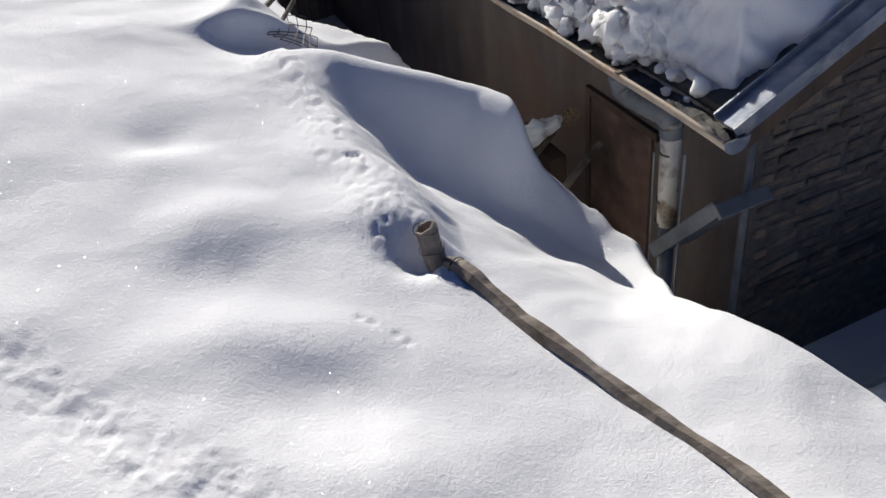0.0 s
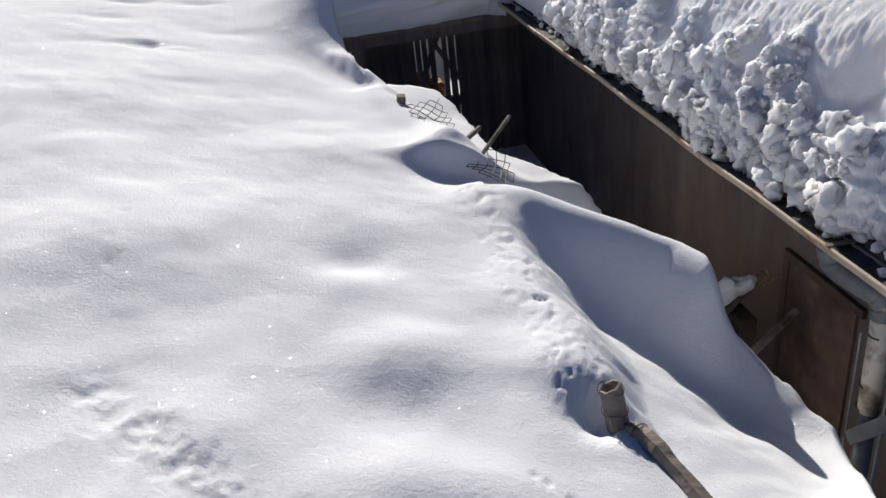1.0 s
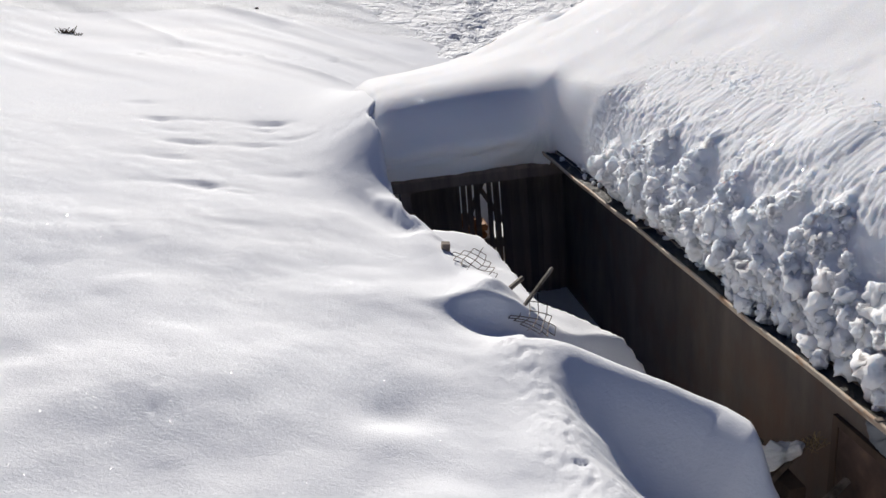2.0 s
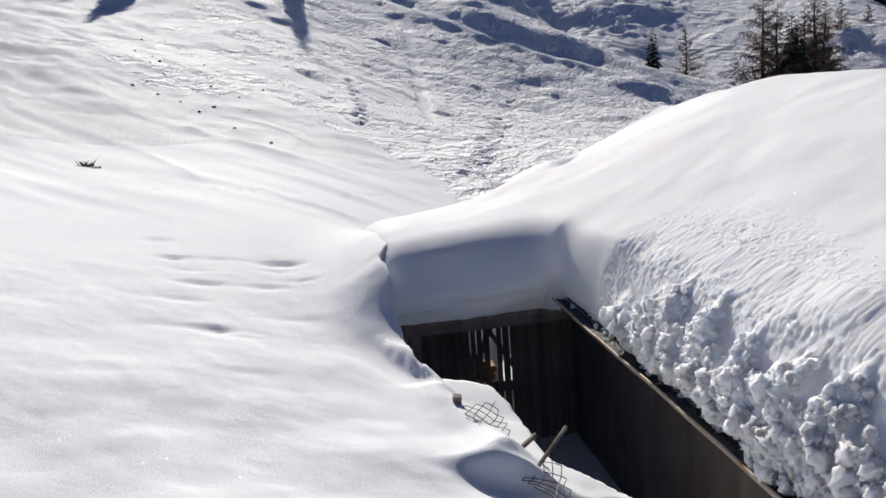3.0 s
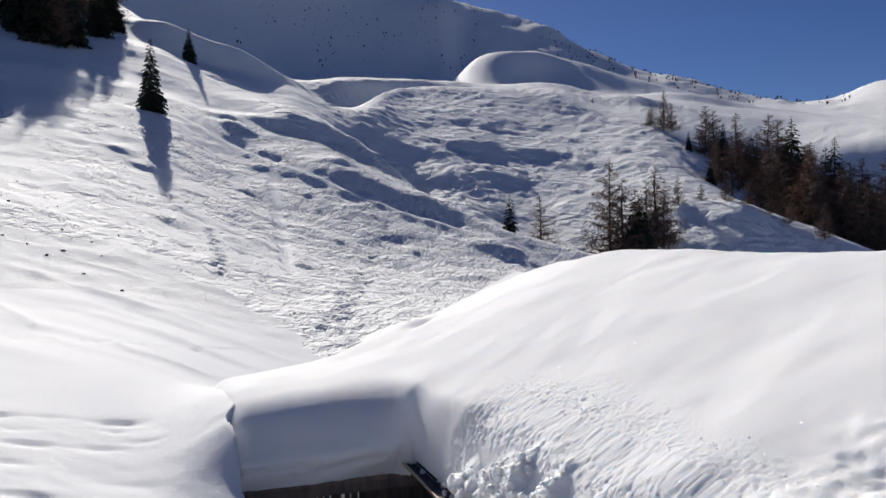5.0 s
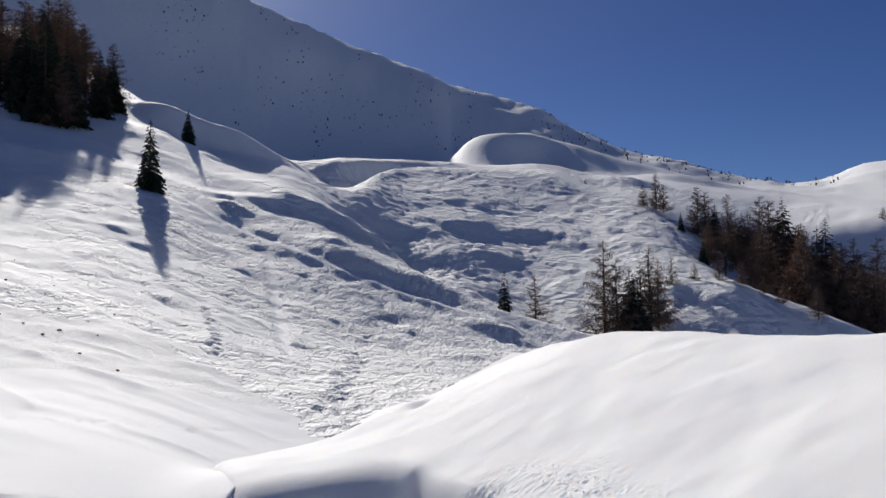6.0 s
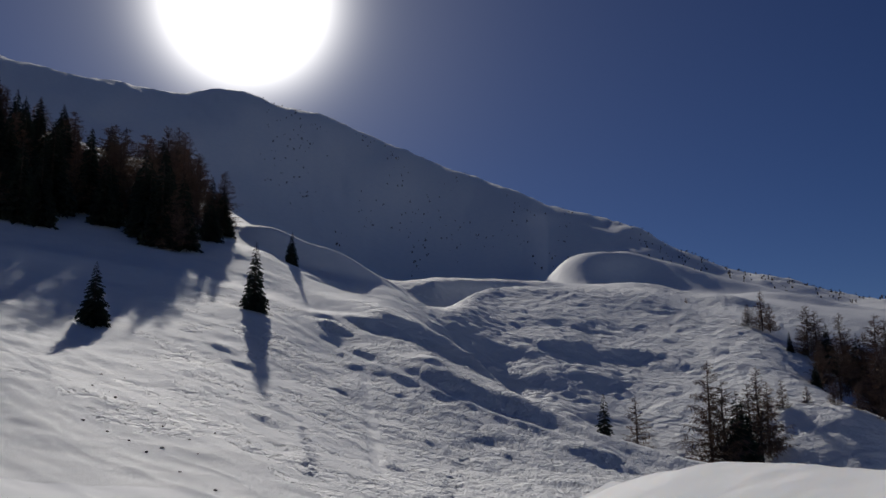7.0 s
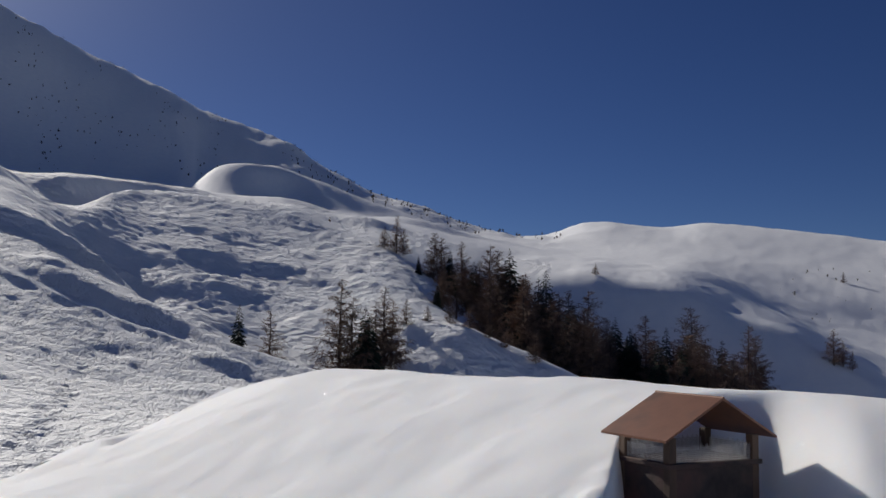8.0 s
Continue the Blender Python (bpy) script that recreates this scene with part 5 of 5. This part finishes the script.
def build_yard_clutter():
    # a board ledge beside the door with snow and straw on it
    ledge = thing("plank_ledge", "old boards beside the door with wire and straw", "boards", HOUSE @ Vector((0, 0, 0)), 23.46)
    for k, (a, b) in enumerate((((-.22, 1.72, -3.20), (.36, 2.02, -3.04)), ((-.10, 1.45, -3.28), (.36, 1.62, -3.10)), ((-.34, 1.9, -3.26), (.1, 2.2, -3.12)))):
        part("loose_board", tube(bmesh.new(), [a, b], (.03, .026), 5), GREY_WOOD if k else OLD_WOOD, ledge)
    part("support", box(bmesh.new(), (.02, 1.7, -5.0), (.14, 2.05, -3.16), .01), DARK_WOOD, ledge)
    bm = bmesh.new()
    rng = random.Random(8)
    for k in range(60):
        p = Vector((.30, 1.90, -3.02)) + Vector((rng.uniform(-.05, .05), rng.uniform(-.05, .05), rng.uniform(-.02, .03)))
        tube(bm, [p, p + Vector((rng.uniform(-.05, .05), rng.uniform(-.05, .05), rng.uniform(-.01, .07)))], .002, 3, False)
    part("straw_tuft", bm, STRAW, ledge, "tuft of dry straw")
    bm = ([], [])
    for p in BALLS[4][0]:
        q = Vector((p.x * .27, p.y * .085 - p.x * .045, p.z * .075 + p.x * .08))
        k = 1 + .42 * noise.noise(q * 13) + .34 * noise.noise(q * 30)
        bm[0].append((q.x * (1 + .1 * (k - 1)) - .05, q.y * k + 1.92, q.z * k - 3.06))
    bm[1].extend(BALLS[4][1])
    clod = heap_object("snow_clump", bm, ROOF_SNOW)
    tagged(clod, "small heap of snow on the plank ledge", "snow")
    # split sticks by the pipe
    for k, (a, b) in enumerate((((.0, .78, -3.55), (.12, 1.02, -3.50)), ((-.02, .86, -3.58), (.1, 1.08, -3.55)), ((.02, .9, -3.50), (.14, 1.0, -3.44)))):
        stick = mesh_object("split_stick", tube(bmesh.new(), [(Vector(b) - Vector(a)) * -.6, (Vector(b) - Vector(a)) * .6], (.016, .011), 5), STRAW)
        stick.matrix_world = HOUSE @ Matrix.Translation((Vector(a) + Vector(b)) / 2)
        tagged(stick, "pale split stick lying by the downpipe", "stick", "split sticks")


build_yard_clutter()


# ---------------------------------------------------------------- trees
def ragged_card(bm, base, way, side, long, wide, droop):
    """One twig spray: a narrow tapering leaf with a fold, thick enough to catch light on both sides."""
    a = bm.verts.new(base)
    mid = base + way * long * .55 + Vector((0, 0, -droop * .4))
    b = bm.verts.new(mid + side * wide)
    c = bm.verts.new(mid - side * wide)
    d = bm.verts.new(base + way * long + Vector((0, 0, -droop)))
    bm.faces.new((a, b, d))
    bm.faces.new((a, d, c))


def make_spruce(seed, tall, reach, label, group):
    rng = random.Random(seed)
    tree = thing("spruce", label, "tree", (0, 0, 0), group=group)
    part("trunk", tube(bmesh.new(), [(0, 0, -tall * .06), (0, 0, tall * .5), (0, 0, tall * .98)], (tall * .018, tall * .012, .01), 7), BARK, tree, "dark straight trunk")
    bm = bmesh.new()
    z = tall * .05
    while z < tall * .985:
        s = z / tall
        radius = reach * (1 - s) ** .75 * rng.uniform(.82, 1.1) + .06
        count = max(5, int(13 * (1 - s) + 4))
        for k in range(count):
            a = 2 * math.pi * (k + rng.uniform(-.4, .4)) / count
            far = radius * rng.uniform(.7, 1.12)
            way = Vector((math.cos(a), math.sin(a), rng.uniform(-.10, .12))).normalized()
            side = Vector((-math.sin(a), math.cos(a), 0))
            base = Vector((0, 0, z + rng.uniform(-.02, .02) * tall))
            ragged_card(bm, base, way, side, far, far * .17 + .03, far * rng.uniform(.25, .5))
            for t in (.35, .6, .8):
                p = base + way * far * t + Vector((0, 0, -far * .3 * t * t))
                for sign in (-1, 1):
                    w = (way * .6 + side * sign * .8).normalized()
                    ragged_card(bm, p, w, way, far * (1.05 - t) * .55, far * .07 + .02, far * .16)
        z += tall * .030 * rng.uniform(.8, 1.2)
    part("crown", bm, NEEDLE, tree, "dense dark green needles")
    return tree


def make_larch(seed, tall, reach, label, group):
    rng = random.Random(seed)
    tree = thing("larch", label, "tree", (0, 0, 0), group=group)
    bend = tall * .01
    part("trunk", tube(bmesh.new(), [(0, 0, -tall * .08), (bend, 0, tall * .35), (-bend, bend, tall * .7), (0, 0, tall)], (tall * .017, tall * .013, tall * .007, .01), 7), BARK, tree, "grey-brown trunk")
    limbs, twigs = bmesh.new(), bmesh.new()
    for k in range(120):
        s = .10 + .88 * (k + rng.random()) / 120
        a = rng.uniform(0, 2 * math.pi)
        far = reach * (1.05 - s) ** .75 * rng.uniform(.55, 1.1)
        base = Vector((0, 0, tall * s))
        way = Vector((math.cos(a), math.sin(a), rng.uniform(-.12, .18)))
        bendy = Vector((0, 0, far * .16))
        tip = base + way * far + bendy
        mid = base + way * far * .5 - bendy * .5
        tube(limbs, [base, mid, tip], (tall * .0035 * (1.1 - s) + .012, tall * .002 * (1.1 - s) + .009, .006), 3, False)
        for j in range(25):
            t = rng.uniform(.15, 1)
            p = base.lerp(tip, t) - bendy * (1 - t) * .6
            b = rng.uniform(0, 2 * math.pi)
            w = (way.normalized() * .55 + Vector((math.cos(b), math.sin(b), rng.uniform(-.7, .35))) * .8).normalized()
            ragged_card(twigs, p, w, Vector((-w.y, w.x, .2)).normalized(), far * rng.uniform(.22, .48), .012 + far * .015, far * .06)
    part("branchwork", limbs, BARK, tree)
    part("crown", twigs, TWIG, tree, "bare reddish-brown twigs")
    return tree


def spot(bearing, off):
    x, y = off * math.sin(radians(bearing)), off * math.cos(radians(bearing))
    return x, y, height(x, y)


def plant(model, bearing, off, crown, turn):
    """A tree whose tip stands at the angle crown above the eye's level."""
    x, y, z = spot(bearing, off)
    high = max(1.5, EYE_LEVEL + off * math.tan(radians(crown)) - z)
    return copy_thing(model, pose(x, y, z - .1, 0, 0, turn) @ Matrix.Scale(high / 10, 4))


MODELS = []
for k in range(4):
    MODELS.append(("l", make_larch(40 + k, 10, 3.1 + .3 * k, "bare reddish-brown larch standing on the snowy slope", "larches"), 10))
for k in range(3):
    MODELS.append(("s", make_spruce(60 + k, 10, 2.3 + .3 * k, "dark green spruce standing on the snowy slope", "spruces"), 10))
LARCH = [m for kind, m, _ in MODELS if kind == "l"]
SPRUCE = [m for kind, m, _ in MODELS if kind == "s"]

# bearing, distance and the tip's angle of the trees beyond the roof
LARCHES = ((.75, 93, 1.75), (5.3, 98, 3.9), (6.1, 97, 2.7), (7.6, 101, 2.5), (8.2, 100, 3.45), (8.7, 102, 2.6), (4.3, 225, 7.8), (8.0, 172, 7.35), (8.8, 171, 8.1), (9.25, 173, 7.3),
           (11.35, 160, 7.05), (11.8, 162, 6.7), (13.2, 163, 6.5), (14.4, 160, 5.3), (15.1, 165, 6.3), (15.6, 160, 6.0), (17.4, 160, 4.5), (20.3, 160, 3.4), (21.6, 158, 3.4), (22.0, 219, 5.1),
           (22.8, 155, 1.5), (25.2, 160, 1.8), (28.0, 160, 2.4), (28.3, 165, 1.4), (31.5, 160, 1.3), (31.9, 163, .7), (36.3, 206, 1.1), (36.8, 207, .4), (37.3, 207, -.2))
FRONT_LARCHES = ((12.5, 116, 2.6), (13.8, 115, 2.3), (15.1, 114, 1.2), (18.2, 111.5, .7), (9.6, 113, 2.6), (11, 116, 2.2), (16.2, 113, .8), (36.9, 432, 4.5))
SPRUCES = ((-1.25, 92, 2.0), (6.9, 98, 2.1), (7.2, 99, 1.6), (10.3, 158, 5.5), (12.4, 160, 5.9), (16.4, 165, 6.05), (18.8, 165, 4.75), (18.3, 168, 4.2), (23.3, 158, 1.6), (26.5, 160, 1.1), (29.9, 160, .35), (14.0, 166, 5.2), (24.2, 160, 1.0))

rng = random.Random(77)
for k, (bearing, off, crown) in enumerate(LARCHES + FRONT_LARCHES):
    plant(LARCH[k % 4], bearing, off, crown, rng.uniform(0, 360))
for k, (bearing, off, crown) in enumerate(SPRUCES):
    plant(SPRUCE[k % 3], bearing, off, crown, rng.uniform(0, 360))
# the thick of the wood beyond the roof
for k in range(95):
    bearing, off = rng.uniform(11.5, 32.5), rng.uniform(132, 176)
    crown = float(np.interp(bearing, (11, 13, 16, 19, 21.5, 23, 26, 28, 30, 32.5), (4.9, 5.2, 4.9, 3.7, 2.6, 1.0, .7, 1.0, .1, .3))) - 1.9 * rng.random() ** 1.3
    plant(SPRUCE[k % 3] if rng.random() < .22 else LARCH[k % 4], bearing, off, crown, rng.uniform(0, 360))
# the two that stand alone below the wood, and the wood itself
plant(SPRUCE[0], -24.1, 92, 11.9, 40)
plant(SPRUCE[2], -33.9, 72, 10.1, 100)
plant(SPRUCE[1], -21.75, 137, 12.5, 60)
for k in range(150):
    bearing = -25.9 - 22.6 * rng.random() ** .9
    off = rng.uniform(124, 228) if bearing < -28 else rng.uniform(128, 172)
    x, y, z = spot(bearing, off)
    crown = math.degrees(math.atan((z + rng.uniform(8, 15) * (1 if bearing < -27.5 else .7) - EYE_LEVEL) / off))
    plant(SPRUCE[k % 3] if rng.random() < .55 else LARCH[k % 4], bearing, off, crown, rng.uniform(0, 360))
for model in LARCH + SPRUCE:
    for child in list(model.children):
        bpy.data.objects.remove(child)
    bpy.data.objects.remove(model)


def build_scrub():
    """Dwarf pines and saplings far up on the mountain."""
    rng = random.Random(31)
    bm = bmesh.new()
    for k in range(1662):
        if k < 1460:
            bearing, off = rng.uniform(-24, 14), rng.uniform(470, 690)
            high = rng.uniform(.8, 2.6) * rng.uniform(.55, 1)
        elif k < 1640:
            bearing = rng.uniform(2, 20)
            bearing += .5 * math.sin(bearing * 5)
            off = float(spread(18, 1, bearing)) * rng.uniform(.84, 1.0)
            high = rng.uniform(.7, 2.2) * (1.6 if rng.random() < .15 else 1)
        else:
            bearing, off, high = rng.gauss(37, 2), rng.uniform(330, 470), rng.uniform(.6, 2.2)
        if k < 1460 and smooth_noise(np.array([bearing * .6]), np.array([off * .02]), 7)[0] < rng.uniform(-.1, .5):
            continue
        x, y, z = spot(bearing, off)
        for j in range(12):
            a = rng.uniform(0, 6.28)
            w = Vector((math.cos(a), math.sin(a), rng.uniform(.5, 2.4))).normalized()
            ragged_card(bm, Vector((x, y, z + high * rng.uniform(0, .5))), w, Vector((-w.y, w.x, 0)).normalized(), high * rng.uniform(.35, .6), high * .13, 0)
    ob = mesh_object("mountain_scrub", bm, SHRUB)
    tagged(ob, "sparse dark dwarf pines and saplings on the mountain side", "shrubs", kind="stuff")


build_scrub()


def heath(at, size, seed, label):
    rng = random.Random(seed)
    bush = thing("heath_bush", label, "bush", at, group="heath bushes")
    bm = bmesh.new()
    for k in range(46):
        a = rng.uniform(0, 6.28)
        w = Vector((math.cos(a), math.sin(a), rng.uniform(.1, 1.3))).normalized()
        p = Vector((rng.uniform(-1, 1), rng.uniform(-.5, .5), -.1)) * size * .5
        tube(bm, [p, p + w * size * rng.uniform(.3, .8)], (.05 * size, .02 * size), 3, False)
    part("twigs", bm, SHRUB, bush)


heath((-13.44, 17.45, height(-13.44, 17.45)), .34, 300, "low tuft of brown heath poking out of the snow")
heath((-13.05, 17.3, height(-13.05, 17.3)), .16, 301, "low tuft of brown heath poking out of the snow")


def rock(x, y, size, seed):
    rng = random.Random(seed)
    heap = ([], [])
    crumb(heap, rng, size, (0, 0, 0), 2, .7)
    data = bpy.data.meshes.new("rock")
    data.from_pydata(heap[0], [], heap[1])
    data.materials.append(ROCK)
    ob = new("rock", data)
    ob.matrix_world = pose(x, y, height(x, y) + size * .15, 0, 0, rng.uniform(0, 360))
    tagged(ob, "dark rock poking out of the snowy slope", "rock", "rocks on the slope")


ROCKS = ((-21.2, 31.2, .13), (-19.7, 30.6, .09), (-18.5, 30.2, .08), (-17.1, 29.1, .08), (-17.1, 30.2, .14), (-14.3, 26.4, .08), (-15.9, 30.7, .09), (-12.3, 24.9, .10), (-10.5, 30.3, .10),
         (-28.7, 43.7, .2), (-23.6, 37.2, .12), (-19.6, 34.6, .09), (-17.7, 33.4, .09))
for k, (x, y, size) in enumerate(ROCKS):
    rock(x, y, size * .6, 400 + k)
rng = random.Random(55)
for k in range(14):
    s = rng.random()
    rock(-29 + 15 * s + rng.gauss(0, 1.0), 44 - 14 * s + rng.gauss(0, 1.6), rng.uniform(.02, .05), 500 + k)


# ---------------------------------------------------------------- the stones of the walls
def stone_meshes(count, seed):
    rng = random.Random(seed)
    made = []
    for k in range(count):
        bm = bmesh.new()
        w, h, t = rng.uniform(.09, .34), rng.uniform(.035, .10), .07
        bmesh.ops.create_cube(bm, size=1.0)
        for vert in bm.verts:
            vert.co = Vector((vert.co.x * w * rng.uniform(.86, 1.0), vert.co.y * t * rng.uniform(.7, 1.0), vert.co.z * h * rng.uniform(.75, 1.0)))
        bmesh.ops.bevel(bm, geom=list(bm.edges), offset=.008, segments=1, affect="EDGES")
        data = bpy.data.meshes.new("stone")
        bm.to_mesh(data)
        bm.free()
        data.materials.append(STONE)
        made.append((data, w, h))
    return made


def lay_stones(wall, plan, start, end, low, high, seed, limit):
    """Courses of rubble; plan(s, z) gives the place and turn of a stone at s along the wall."""
    rng = random.Random(seed)
    kinds = stone_meshes(16, seed)
    z, laid = high, 0
    while z > low and laid < limit:
        s = start + rng.uniform(0, .1)
        tallest = .0
        while s < end and laid < limit:
            data, w, h = rng.choice(kinds)
            spot_at = plan(s + w / 2, z)
            if spot_at is not None:
                ob = new("stone", data)
                ob.parent = wall
                ob.location, ob.rotation_euler = spot_at
                ob.location.z += rng.uniform(-.016, .016)
                ob.location.y += rng.uniform(-.012, .012)
                ob.rotation_euler.y += radians(rng.uniform(-7, 7))
                laid += 1
            s += w + .012
            tallest = max(tallest, h)
        z -= .076


def gable_plan(s, z):
    if z > float(roof_height(s)) - .2:
        return None
    return Vector((s, .318, z)), Euler((0, 0, 0))


lay_stones(gable_wall, gable_plan, .47, 2.7, -4.6, -1.35, 21, 290)
